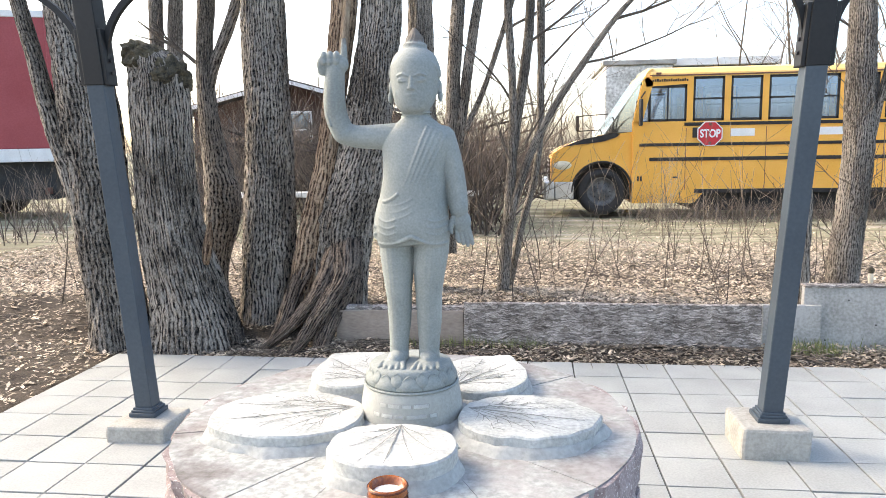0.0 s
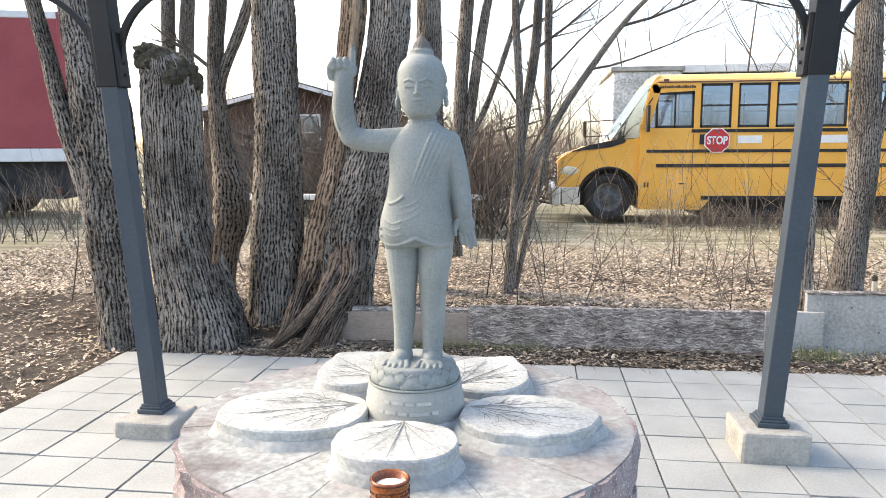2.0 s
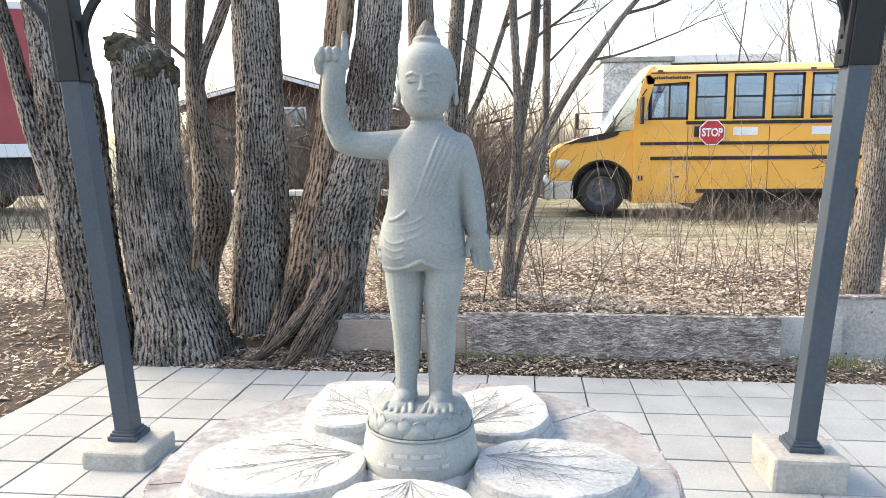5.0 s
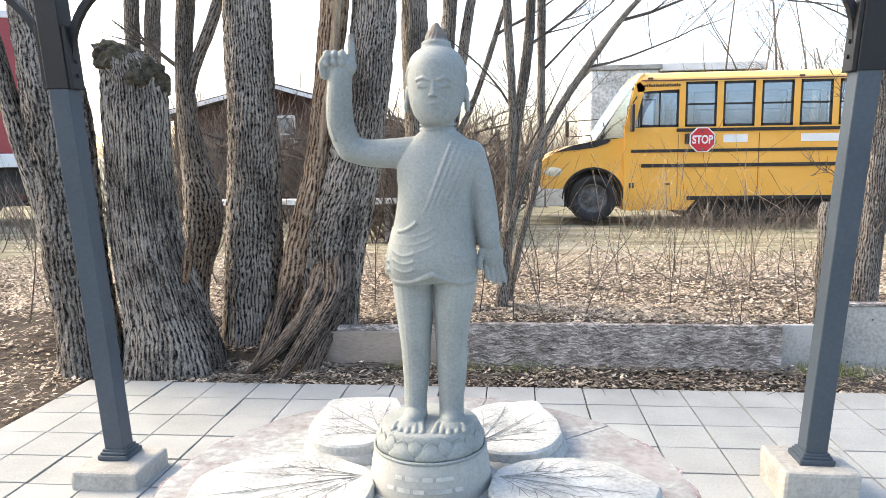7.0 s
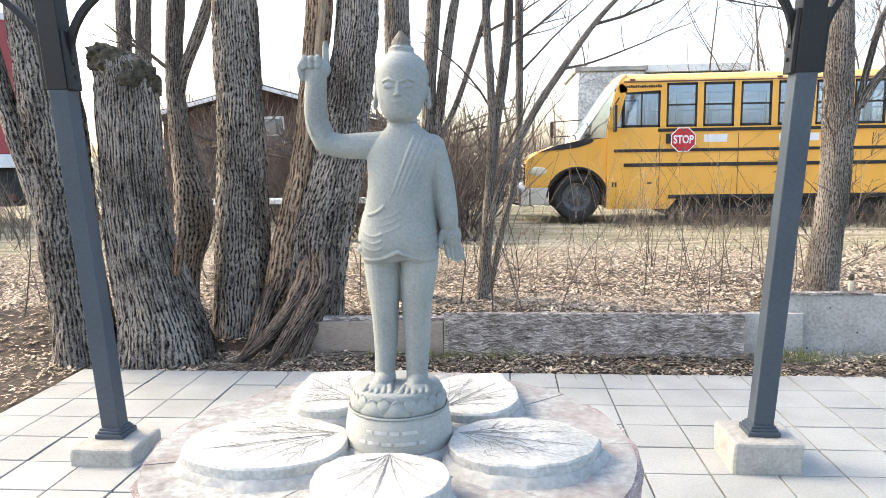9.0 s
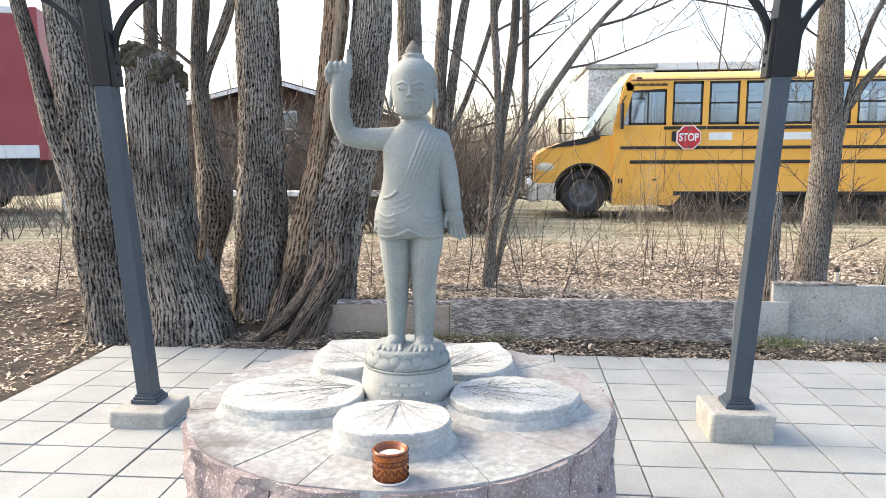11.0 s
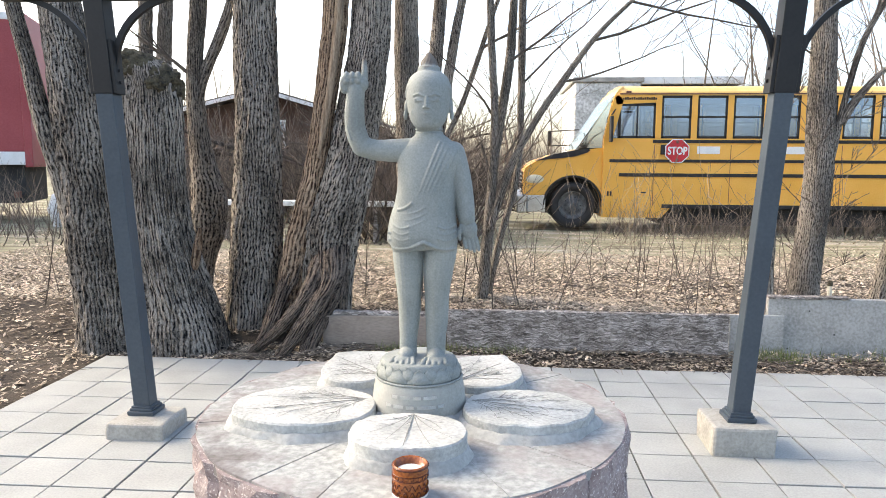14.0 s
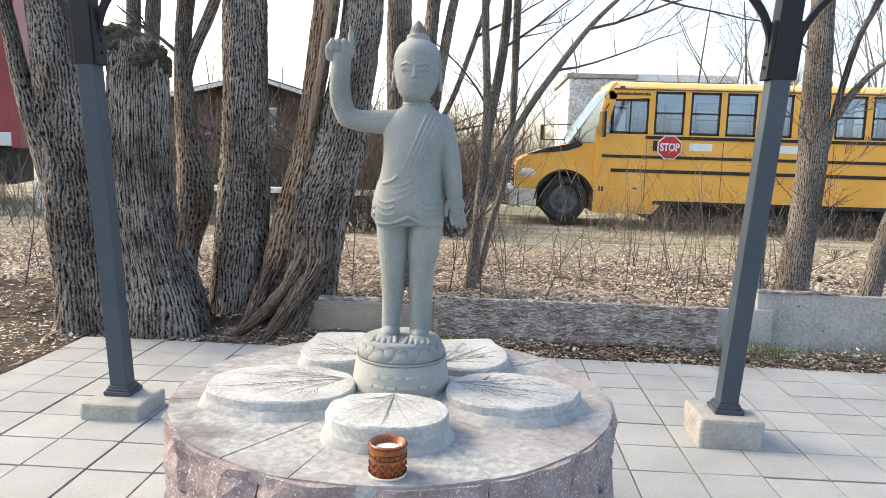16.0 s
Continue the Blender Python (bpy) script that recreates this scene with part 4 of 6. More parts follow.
def incense_pot():
    pot = thing("incense_pot", "amber brown glazed incense pot with raised pattern, filled with ash", "pot", at=(0.114, -2.100, TOP))
    bm = bmesh.new()
    lathe(bm, [(0.041, 0.0), (0.046, 0.004), (0.0465, 0.082), (0.044, 0.086), (0.041, 0.083), (0.041, 0.066), (0.02, 0.066)], 48)
    part("bowl", bm, M_AMBER, pot, smooth=True)
    bm = bmesh.new()
    lathe(bm, [(0.040, 0.064), (0.030, 0.069), (0.012, 0.071), (0.004, 0.071)], 32)
    part("ash", bm, M_ASH, pot, "pale incense ash", smooth=True)
    bm = bmesh.new()
    lathe(bm, [(0.040, -0.001), (0.0455, 0.000), (0.0475, 0.003), (0.0475, 0.006), (0.044, 0.008)], 48)
    part("foot_ring", bm, M_ASH, pot, "unglazed white foot ring", smooth=True)
    for z in (0.010, 0.050, 0.062, 0.080):
        bm = bmesh.new()
        tube(bm, [((0.0468 * math.cos(a), 0.0468 * math.sin(a), z), 0.0016 if z < 0.08 else 0.0024) for a in [k / 40 * math.tau for k in range(41)]], 6)
        part("band", bm, M_DEEP, pot, "dark raised band", smooth=True)
    bm = bmesh.new()
    for k in range(14):
        a0 = k / 14 * math.tau
        for j in range(2):
            pts = []
            for i in range(9):
                u = i / 8
                a = a0 + (u - 0.5) * 0.40
                pts.append(((0.0468 * math.cos(a), 0.0468 * math.sin(a), 0.016 + 0.018 * j + 0.007 * math.sin(u * math.tau + k)), 0.0016))
            tube(bm, pts, 5)
    part("relief", bm, M_DEEP, pot, "raised scroll pattern", smooth=True)
    bm = bmesh.new()
    for k in range(22):
        a = k / 22 * math.tau
        tube(bm, [((0.0468 * math.cos(a), 0.0468 * math.sin(a), 0.0535), 0.0014), ((0.0468 * math.cos(a + 0.14), 0.0468 * math.sin(a + 0.14), 0.0535), 0.0014), ((0.0468 * math.cos(a + 0.14), 0.0468 * math.sin(a + 0.14), 0.0595), 0.0014)], 4)
    part("key_pattern", bm, M_DEEP, pot)


incense_pot()

# ---- trees ----


def tree(label, pts, mat, seed, stems=(), limb_starts=(), levels=3, kids=4, around=72, furrow=0.10, flare=0.0):
    """A bare tree: trunk through (x, y, z, radius), more stems, limbs above."""
    x, y, z, _ = pts[0]
    ob = thing("tree", label, "tree", at=(x, y, z))

    def local(rows):
        return [(a - x, b - y, c - z, r) for a, b, c, r in rows]
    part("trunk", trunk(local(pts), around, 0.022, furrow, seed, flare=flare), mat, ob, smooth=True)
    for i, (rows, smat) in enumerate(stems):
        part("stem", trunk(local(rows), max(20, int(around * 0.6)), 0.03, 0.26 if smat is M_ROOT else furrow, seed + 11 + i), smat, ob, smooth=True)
    if limb_starts:
        for i, ((a, b, c), d, ln, r) in enumerate(limb_starts):
            part("limb", limbs(seed * 20 + i, [((a - x, b - y, c - z), d, ln, r)], levels, kids), M_TWIG, ob, "bare limb with twigs")
    return ob


def column(y, rows):
    """(x, z, radius) rows from top to foot, as a path upward at one depth."""
    return [(x, y, z, r) for x, z, r in reversed(rows)]


G = -0.14
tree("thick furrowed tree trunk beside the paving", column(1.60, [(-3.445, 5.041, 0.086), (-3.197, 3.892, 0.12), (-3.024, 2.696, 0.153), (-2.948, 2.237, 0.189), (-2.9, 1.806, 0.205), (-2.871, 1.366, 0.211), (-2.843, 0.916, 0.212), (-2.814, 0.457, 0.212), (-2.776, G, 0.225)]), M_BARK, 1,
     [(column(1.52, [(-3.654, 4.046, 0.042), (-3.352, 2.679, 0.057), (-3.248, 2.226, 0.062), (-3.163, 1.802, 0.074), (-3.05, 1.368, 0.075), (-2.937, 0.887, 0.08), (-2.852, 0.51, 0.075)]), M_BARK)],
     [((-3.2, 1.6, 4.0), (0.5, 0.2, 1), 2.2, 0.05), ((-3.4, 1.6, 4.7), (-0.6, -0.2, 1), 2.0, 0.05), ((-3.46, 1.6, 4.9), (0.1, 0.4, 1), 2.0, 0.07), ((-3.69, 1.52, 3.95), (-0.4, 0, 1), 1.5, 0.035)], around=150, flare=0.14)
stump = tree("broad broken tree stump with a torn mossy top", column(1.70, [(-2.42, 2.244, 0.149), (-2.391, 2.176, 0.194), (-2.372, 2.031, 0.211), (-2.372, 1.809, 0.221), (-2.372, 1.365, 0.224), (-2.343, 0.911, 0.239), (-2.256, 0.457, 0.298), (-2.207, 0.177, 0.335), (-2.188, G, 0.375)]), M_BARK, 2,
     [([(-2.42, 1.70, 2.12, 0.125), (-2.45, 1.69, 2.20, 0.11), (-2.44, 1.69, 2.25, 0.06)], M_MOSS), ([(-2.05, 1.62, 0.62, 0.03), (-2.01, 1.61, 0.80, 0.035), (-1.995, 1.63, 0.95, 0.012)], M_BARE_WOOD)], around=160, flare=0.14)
torn = bmesh.new()
for dx, dy, dz, rx, rz in ((-0.05, 0.0, 2.17, 0.185, 0.120), (0.08, -0.03, 2.10, 0.150, 0.115), (-0.12, -0.06, 2.24, 0.10, 0.085), (0.16, 0.02, 2.03, 0.100, 0.11), (-0.02, -0.09, 2.21, 0.10, 0.08), (0.10, -0.12, 2.05, 0.09, 0.08)):
    vs = bmesh.ops.create_icosphere(torn, subdivisions=4, radius=1.0)["verts"]
    for v in vs:
        q = v.co * 2.6 + Vector((dx * 30, dz * 10, 0))
        v.co *= 1 + 0.30 * noise.noise(q) + 0.22 * noise.noise(q * 2.7)
        v.co = Vector((dx + v.co.x * rx, dy + v.co.y * rx, dz - G + v.co.z * rz))
bmesh.ops.translate(torn, vec=(-2.38 + 2.188, 0, 0), verts=torn.verts[:])
part("torn_top", torn, M_MOSS, stump, "rotten mossy broken top", True)
tree("forked slender trunk behind the broken stump", column(2.5, [(-2.20, 4.6, 0.05), (-2.27, 3.4, 0.065), (-2.30, 2.83, 0.074), (-2.35, 2.35, 0.072), (-2.35, 1.85, 0.085), (-2.31, 1.45, 0.115), (-2.27, 1.12, 0.155), (-2.29, 0.83, 0.150), (-2.36, 0.45, 0.11), (-2.38, G, 0.12)]), M_BARK, 3,
     [(column(2.5, [(-1.55, 4.2, 0.03), (-1.82, 3.35, 0.040), (-2.01, 2.83, 0.046), (-2.12, 2.54, 0.054), (-2.28, 2.2, 0.052), (-2.36, 1.9, 0.05)]), M_BARK)],
     [((-2.2, 2.5, 4.5), (0.1, 0, 1), 1.6, 0.04), ((-2.27, 2.5, 3.3), (-0.6, 0.1, 0.8), 1.2, 0.025), ((-1.6, 2.5, 4.1), (0.4, 0.2, 1), 1.4, 0.025), ((-2.36, 2.5, 2.2), (-0.8, 0.1, 0.5), 0.7, 0.022)], around=40)
tree("pair of thin grey trunks behind the stump", column(2.95, [(-2.93, 4.4, 0.05), (-3.0, 2.92, 0.066), (-3.03, 2.0, 0.072), (-3.05, 1.0, 0.08), (-3.05, G, 0.09)]), M_BARK_PALE, 4,
     [(column(2.95, [(-2.66, 4.3, 0.045), (-2.80, 2.92, 0.064), (-2.87, 2.0, 0.07), (-2.95, 1.0, 0.075), (-3.0, 0.3, 0.075)]), M_BARK_PALE)],
     [((-2.93, 2.95, 4.3), (-0.2, 0, 1), 1.6, 0.04), ((-2.66, 2.95, 4.2), (0.3, 0, 1), 1.6, 0.04)], around=36)
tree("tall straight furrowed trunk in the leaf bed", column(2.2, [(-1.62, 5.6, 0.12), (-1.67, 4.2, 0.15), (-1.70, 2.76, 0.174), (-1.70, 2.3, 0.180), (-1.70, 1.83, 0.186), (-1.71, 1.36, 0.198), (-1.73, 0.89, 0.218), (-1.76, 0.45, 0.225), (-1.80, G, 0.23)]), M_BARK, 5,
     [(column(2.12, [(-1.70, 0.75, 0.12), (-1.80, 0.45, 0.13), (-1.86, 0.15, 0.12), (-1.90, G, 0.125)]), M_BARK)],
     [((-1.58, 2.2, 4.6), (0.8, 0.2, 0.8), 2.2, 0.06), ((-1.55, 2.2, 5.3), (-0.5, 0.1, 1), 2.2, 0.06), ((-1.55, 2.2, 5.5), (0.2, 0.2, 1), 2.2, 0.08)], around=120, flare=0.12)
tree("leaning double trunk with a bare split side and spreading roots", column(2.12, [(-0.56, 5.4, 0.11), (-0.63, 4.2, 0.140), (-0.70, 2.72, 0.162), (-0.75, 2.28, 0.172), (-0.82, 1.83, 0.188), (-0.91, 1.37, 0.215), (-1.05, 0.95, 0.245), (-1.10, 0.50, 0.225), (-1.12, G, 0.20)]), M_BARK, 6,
     [(column(2.05, [(-0.92, 5.0, 0.07), (-0.96, 3.6, 0.09), (-0.98, 2.72, 0.100), (-1.03, 2.28, 0.096), (-1.10, 1.83, 0.088), (-1.18, 1.37, 0.096), (-1.30, 0.89, 0.115), (-1.39, 0.45, 0.13), (-1.43, 0.1, 0.13)]), M_BARE_WOOD),
      (column(1.965, [(-0.905, 4.2, 0.026), (-0.915, 3.4, 0.030), (-0.935, 2.72, 0.034), (-0.985, 2.28, 0.032), (-1.055, 1.83, 0.026), (-1.125, 1.50, 0.014)]), M_PEELED),
      ([(-1.66, 1.50, -0.10, 0.035), (-1.52, 1.52, 0.02, 0.050), (-1.38, 1.55, 0.14, 0.060), (-1.24, 1.60, 0.30, 0.070), (-1.12, 1.72, 0.48, 0.09), (-1.06, 1.98, 0.72, 0.12)], M_ROOT),
      ([(-1.40, 1.46, -0.11, 0.045), (-1.28, 1.50, 0.04, 0.060), (-1.17, 1.54, 0.20, 0.070), (-1.06, 1.62, 0.38, 0.085), (-0.98, 1.78, 0.55, 0.11), (-1.02, 2.02, 0.80, 0.13)], M_ROOT),
      ([(-1.17, 1.47, -0.12, 0.060), (-1.11, 1.54, 0.06, 0.070), (-1.04, 1.64, 0.26, 0.080), (-0.98, 1.80, 0.46, 0.10), (-1.02, 2.02, 0.72, 0.12)], M_ROOT),
      ([(-1.02, 1.72, -0.12, 0.06), (-0.98, 1.78, 0.10, 0.07), (-0.97, 1.88, 0.36, 0.09), (-1.02, 2.04, 0.62, 0.11)], M_ROOT),
      ([(-1.62, 1.80, -0.08, 0.05), (-1.52, 1.88, 0.12, 0.075), (-1.42, 1.98, 0.40, 0.09), (-1.30, 2.05, 0.70, 0.09)], M_ROOT)],
     [((-0.55, 2.1, 4.5), (0.8, 0.1, 0.8), 2.3, 0.06), ((-0.5, 2.1, 5.2), (0.3, 0.2, 1), 2.2, 0.08), ((-0.9, 2.05, 4.9), (-0.5, 0, 1), 1.8, 0.055)], around=150, flare=0.2)
tree("straight grey trunk behind the statue", column(3.0, [(-0.50, 4.9, 0.075), (-0.53, 2.9, 0.108), (-0.51, 1.61, 0.112), (-0.49, 0.5, 0.118), (-0.49, G, 0.14)]), M_BARK_PALE, 7, (),
     [((-0.5, 3.0, 4.2), (0.7, 0, 0.8), 1.8, 0.045), ((-0.5, 3.0, 4.8), (-0.2, 0.2, 1), 1.8, 0.06)], around=56)
tree("dark far trunks with rising forks", column(6.0, [(-0.20, 6.0, 0.05), (-0.45, 3.49, 0.088), (-0.56, 2.04, 0.088), (-0.62, 0.52, 0.09), (-0.62, -0.1, 0.1)]), M_BARK, 8,
     [(column(6.0, [(0.25, 5.4, 0.04), (-0.18, 3.49, 0.060), (-0.42, 2.04, 0.072), (-0.58, 0.9, 0.075)]), M_BARK), (column(6.0, [(0.55, 4.2, 0.025), (0.25, 3.4, 0.032), (-0.12, 2.3, 0.04), (-0.40, 1.7, 0.045)]), M_BARK)],
     [((-0.2, 6, 5.8), (0.2, 0, 1), 1.6, 0.04), ((0.1, 6, 2.95), (0.8, 0, 0.5), 1.2, 0.022), ((-0.3, 6, 4.4), (-0.7, 0, 0.7), 1.4, 0.03)], around=28)
tree("clump of slim saplings with one long leaning branch", column(2.95, [(0.22, 4.6, 0.018), (0.25, 2.87, 0.034), (0.30, 1.87, 0.036), (0.26, 0.83, 0.046), (0.19, 0.11, 0.062), (0.18, G, 0.066)]), M_BARK_PALE, 9,
     [(column(3.02, [(0.52, 4.2, 0.02), (0.46, 2.88, 0.036), (0.43, 2.38, 0.046), (0.32, 1.62, 0.044), (0.24, 0.82, 0.042), (0.20, 0.2, 0.045)]), M_BARK_PALE),
      (column(3.2, [(0.58, 4.0, 0.02), (0.55, 2.94, 0.036), (0.55, 2.16, 0.035), (0.52, 1.35, 0.034), (0.36, 0.69, 0.034), (0.25, 0.1, 0.036)]), M_BARK_PALE),
      (column(2.9, [(2.0, 3.35, 0.016), (1.45, 2.85, 0.028), (1.17, 2.56, 0.031), (0.89, 2.17, 0.036), (0.69, 1.87, 0.038), (0.45, 1.41, 0.036), (0.27, 0.84, 0.035)]), M_BARK_PALE)],
     [((0.28, 2.95, 1.9), (-0.4, 0.1, 0.8), 0.9, 0.012), ((0.44, 3.0, 2.4), (0.7, 0, 0.5), 1.0, 0.014), ((1.17, 2.9, 2.56), (1, 0.1, 0.12), 1.5, 0.014), ((0.92, 2.9, 2.2), (1, 0.1, 0.28), 1.1, 0.012),
      ((0.55, 3.2, 2.2), (0.8, 0, 0.6), 1.2, 0.012), ((1.5, 2.9, 2.9), (0.9, 0, -0.15), 1.6, 0.012), ((0.3, 2.95, 1.3), (-0.3, -0.2, 0.8), 0.8, 0.009), ((0.4, 3.0, 1.5), (0.6, 0, 0.9), 0.9, 0.010), ((0.53, 3.2, 1.4), (0.4, 0, 1), 0.8, 0.009), ((0.25, 2.95, 3.2), (-0.3, 0, 1), 1.2, 0.014)], around=24, kids=4)
tree("pale furrowed trunk with vines behind the concrete panel", column(2.6, [(3.11, 5.0, 0.06), (3.06, 3.6, 0.085), (3.06, 2.76, 0.096), (3.07, 2.31, 0.108), (3.08, 1.85, 0.114), (3.09, 1.38, 0.116), (3.06, 0.91, 0.119), (3.03, 0.42, 0.130), (3.03, G, 0.16)]), M_BARK_PALE, 10,
     [(column(2.55, [(3.75, 3.3, 0.02), (3.50, 2.80, 0.024), (3.34, 2.44, 0.027), (3.23, 1.94, 0.028), (3.16, 1.5, 0.03), (3.10, 1.1, 0.03)]), M_BARK_PALE), (column(2.55, [(3.95, 2.25, 0.022), (3.62, 2.30, 0.030), (3.36, 2.05, 0.036), (3.22, 1.80, 0.035)]), M_BARK_PALE)],
     [((3.07, 2.6, 2.3), (-0.7, 0.1, 0.7), 0.8, 0.010), ((3.05, 2.6, 3.4), (0.6, 0, 1), 1.6, 0.035), ((3.1, 2.6, 4.8), (-0.4, 0, 1), 1.6, 0.045), ((3.62, 2.55, 2.3), (0.8, 0, 0.4), 1.0, 0.014), ((3.4, 2.55, 2.6), (0.3, 0, 1), 1.0, 0.012)] +
     [((3.05 + 0.11 * math.cos(k * 2.4), 2.6 - 0.11 * abs(math.sin(k * 2.4)), 0.5 + 0.16 * k), (math.cos(k * 2.4), -0.4, 0.7), 0.42, 0.004) for k in range(12)], around=56)
tree("leaning trunk at the end of the concrete panel", column(2.8, [(4.6, 3.3, 0.05), (4.25, 2.1, 0.075), (4.0, 1.22, 0.085), (3.90, 0.92, 0.084), (3.78, 0.27, 0.095), (3.74, G, 0.11)]), M_BARK_PALE, 11, (),
     [((4.4, 2.8, 2.6), (0.5, 0, 1), 1.4, 0.03), ((4.1, 2.8, 1.6), (-0.3, 0, 1), 1.0, 0.02)], around=40)
plank_post = thing("weathered_stake", "split grey timber stake behind the concrete panel", "stake", at=(2.49, 2.0, -0.1))
part("stake_wood", trunk([(0, 0, 0, 0.05), (0, 0, 0.5, 0.048), (0.0, 0, 0.9, 0.047), (0.0, 0, 1.18, 0.045), (0.008, 0, 1.24, 0.03)], 24, 0.03, 0.25, 40), M_BARK_PALE, plank_post)

stub = thing("pale_stub", "short pale stub with a dark cap behind the concrete panel", "stub", at=(3.022, 2.1, -0.075))
part("stub_stem", trunk([(0, 0, 0, 0.021), (0, 0, 0.3, 0.020), (0.003, 0, 0.52, 0.019), (0.003, 0, 0.575, 0.017)], 16, 0.04, 0.05, 50), M_CREAM_STUB, stub)
part("stub_cap", trunk([(0.003, 0, 0.57, 0.020), (0.004, 0, 0.60, 0.022), (0.004, 0, 0.615, 0.012)], 14, 0.01, 0.1, 51), M_MOSS, stub)

# ---- far things ----


def school_bus():
    y0, y1 = 11.5, 13.9
    bus = thing("school_bus", "parked yellow school bus with black rub rails, facing across the view", "bus", at=(-0.09, 0, 0))
    arch = [(2.02 + 0.60 * math.cos(a), 0.53 + 0.60 * math.sin(a)) for a in [math.pi * k / 12 for k in range(13)]]
    side = [(0.98, 0.72), (0.98, 1.18), (1.03, 1.33), (1.25, 1.46), (1.6, 1.58), (2.2, 1.69), (2.62, 1.74), (2.62, 0.53)] + arch
    bm = bmesh.new()
    extrude(bm, side, y0 + 0.05, y1 - 0.05)
    part("hood", bm, M_YELLOW, bus)
    # solid block behind the arch; the shade inside it is put into its dark colour
    part("wheel_well_shade", boxed((1.40, y0 + 0.34, 0.35), (2.64, y1 - 0.34, 1.14)), M_DARK, bus)
    bm = bmesh.new()
    tube(bm, [((2.02 + 0.61 * math.cos(a), y0 + 0.05, 0.53 + 0.61 * math.sin(a)), 0.026) for a in [math.pi * k / 16 for k in range(17)]], 6)
    part("arch_trim", bm, M_TRIM, bus, "black wheel arch trim")
    bm = bmesh.new()
    extrude(bm, [(2.62, 0.29), (3.85, 0.29), (4.05, 0.53), (11.6, 0.53), (11.6, 1.93), (2.62, 1.93)], y0, y1)
    part("body", bm, M_YELLOW, bus)
    bm = bmesh.new()
    prof = [(y0, 2.80), (y0 + 0.02, 2.88), (y0 + 0.14, 2.97), (y0 + 0.5, 3.03), (y1 - 0.5, 3.03), (y1 - 0.14, 2.97), (y1 - 0.02, 2.88), (y1, 2.80)]
    a, b = [bm.verts.new((2.96, p, z)) for p, z in prof], [bm.verts.new((11.6, p, z)) for p, z in prof]
    bm.faces.new(a), bm.faces.new(list(reversed(b)))
    for k in range(len(a)):
        bm.faces.new((a[(k + 1) % len(a)], a[k], b[k], b[(k + 1) % len(a)]))
    bmesh.ops.recalc_face_normals(bm, faces=bm.faces[:])
    part("roof", bm, M_CREAM, bus, "sun-faded roof")
    # added sheets hide the yellow faces; cabin shade is put into their dark colour
    part("dark_sill_sheet", boxed((2.7, y0 + 0.06, 1.932), (11.5, y1 - 0.06, 1.945)), M_DARK, bus)
    part("dark_ceiling_sheet", boxed((2.9, y0 + 0.06, 2.77), (11.5, y1 - 0.06, 2.795)), M_SEAT, bus)
    # one dark box for the frame and the shade beneath the bus
    part("chassis_shade_box", boxed((3.9, y0 + 0.25, 0.12), (11.2, y1 - 0.25, 0.56), 0.02), M_DARK, bus)
    xs = [3.72 + 0.72 * k for k in range(12)]
    for yy, yi in ((y0, y0 + 0.05), (y1 - 0.05, y1)):
        for x in xs:
            part("pillar", boxed((x - 0.06, yy, 1.925), (x + 0.06, yi, 2.805)), M_YELLOW, bus)
        bm = bmesh.new()
        extrude(bm, [(2.86, 2.62), (3.66, 2.66), (3.66, 2.81), (2.82, 2.81)], yy, yi)
        part("door_header", bm, M_YELLOW, bus)
        bm = bmesh.new()
        extrude(bm, [(2.62, 1.92), (2.80, 1.92), (3.0, 2.70), (2.90, 2.81), (2.80, 2.75)], yy, yi)
        part("corner_pillar", bm, M_YELLOW, bus)
        for i, (x, nx) in enumerate(zip([2.92] + [q + 0.06 for q in xs], [3.66] + [q - 0.06 for q in xs[1:]])):
            ym = (yy + yi) / 2
            z0, z1 = (1.93, 2.64) if i == 0 else (1.93, 2.80)
            win = part("window", boxed((x + 0.02, ym - 0.003, z0 + 0.02), (nx - 0.02, ym + 0.003, z1 - 0.02)), M_GLASS, bus)
            for lo, hi in (((x, z0), (x + 0.040, z1)), ((nx - 0.040, z0), (nx, z1)), ((x, z0), (nx, z0 + 0.05)), ((x, z1 - 0.05), (nx, z1)),
                           ((x, z0 + 0.42), (nx, z0 + 0.455)) if i else ((x + 0.36, z0), (x + 0.385, z1))):
                part("sash", boxed((lo[0], ym - 0.02, lo[1]), (hi[0], ym + 0.02, hi[1])), M_TRIM, win)
    bm = bmesh.new()
    p = [Vector((2.06, y0 + 0.10, 1.70)), Vector((2.06, y1 - 0.10, 1.70)), Vector((2.80, y1 - 0.08, 2.80)), Vector((2.80, y0 + 0.08, 2.80))]
    front = [bm.verts.new(v) for v in p]
    back = [bm.verts.new(v + Vector((0.03, 0, -0.015))) for v in p]
    bm.faces.new(front), bm.faces.new(list(reversed(back)))
    for k in range(4):
        bm.faces.new((front[(k + 1) % 4], front[k], back[k], back[(k + 1) % 4]))
    part("windshield", bm, M_SHIELD, bus)
    bm = bmesh.new()
    extrude(bm, [(2.12, 1.72), (2.62, 1.74), (2.66, 1.95), (2.84, 2.66), (2.74, 2.66)], y0 + 0.085, y0 + 0.095)
    part("quarter_glass", bm, M_SHIELD, bus, "side glass of the windshield")
    bm = bmesh.new()
    extrude(bm, [(2.82, 2.80), (2.90, 2.93), (3.0, 2.99), (3.0, 2.79)], y0 + 0.06, y1 - 0.06)
    part("front_cap", bm, M_CREAM, bus)
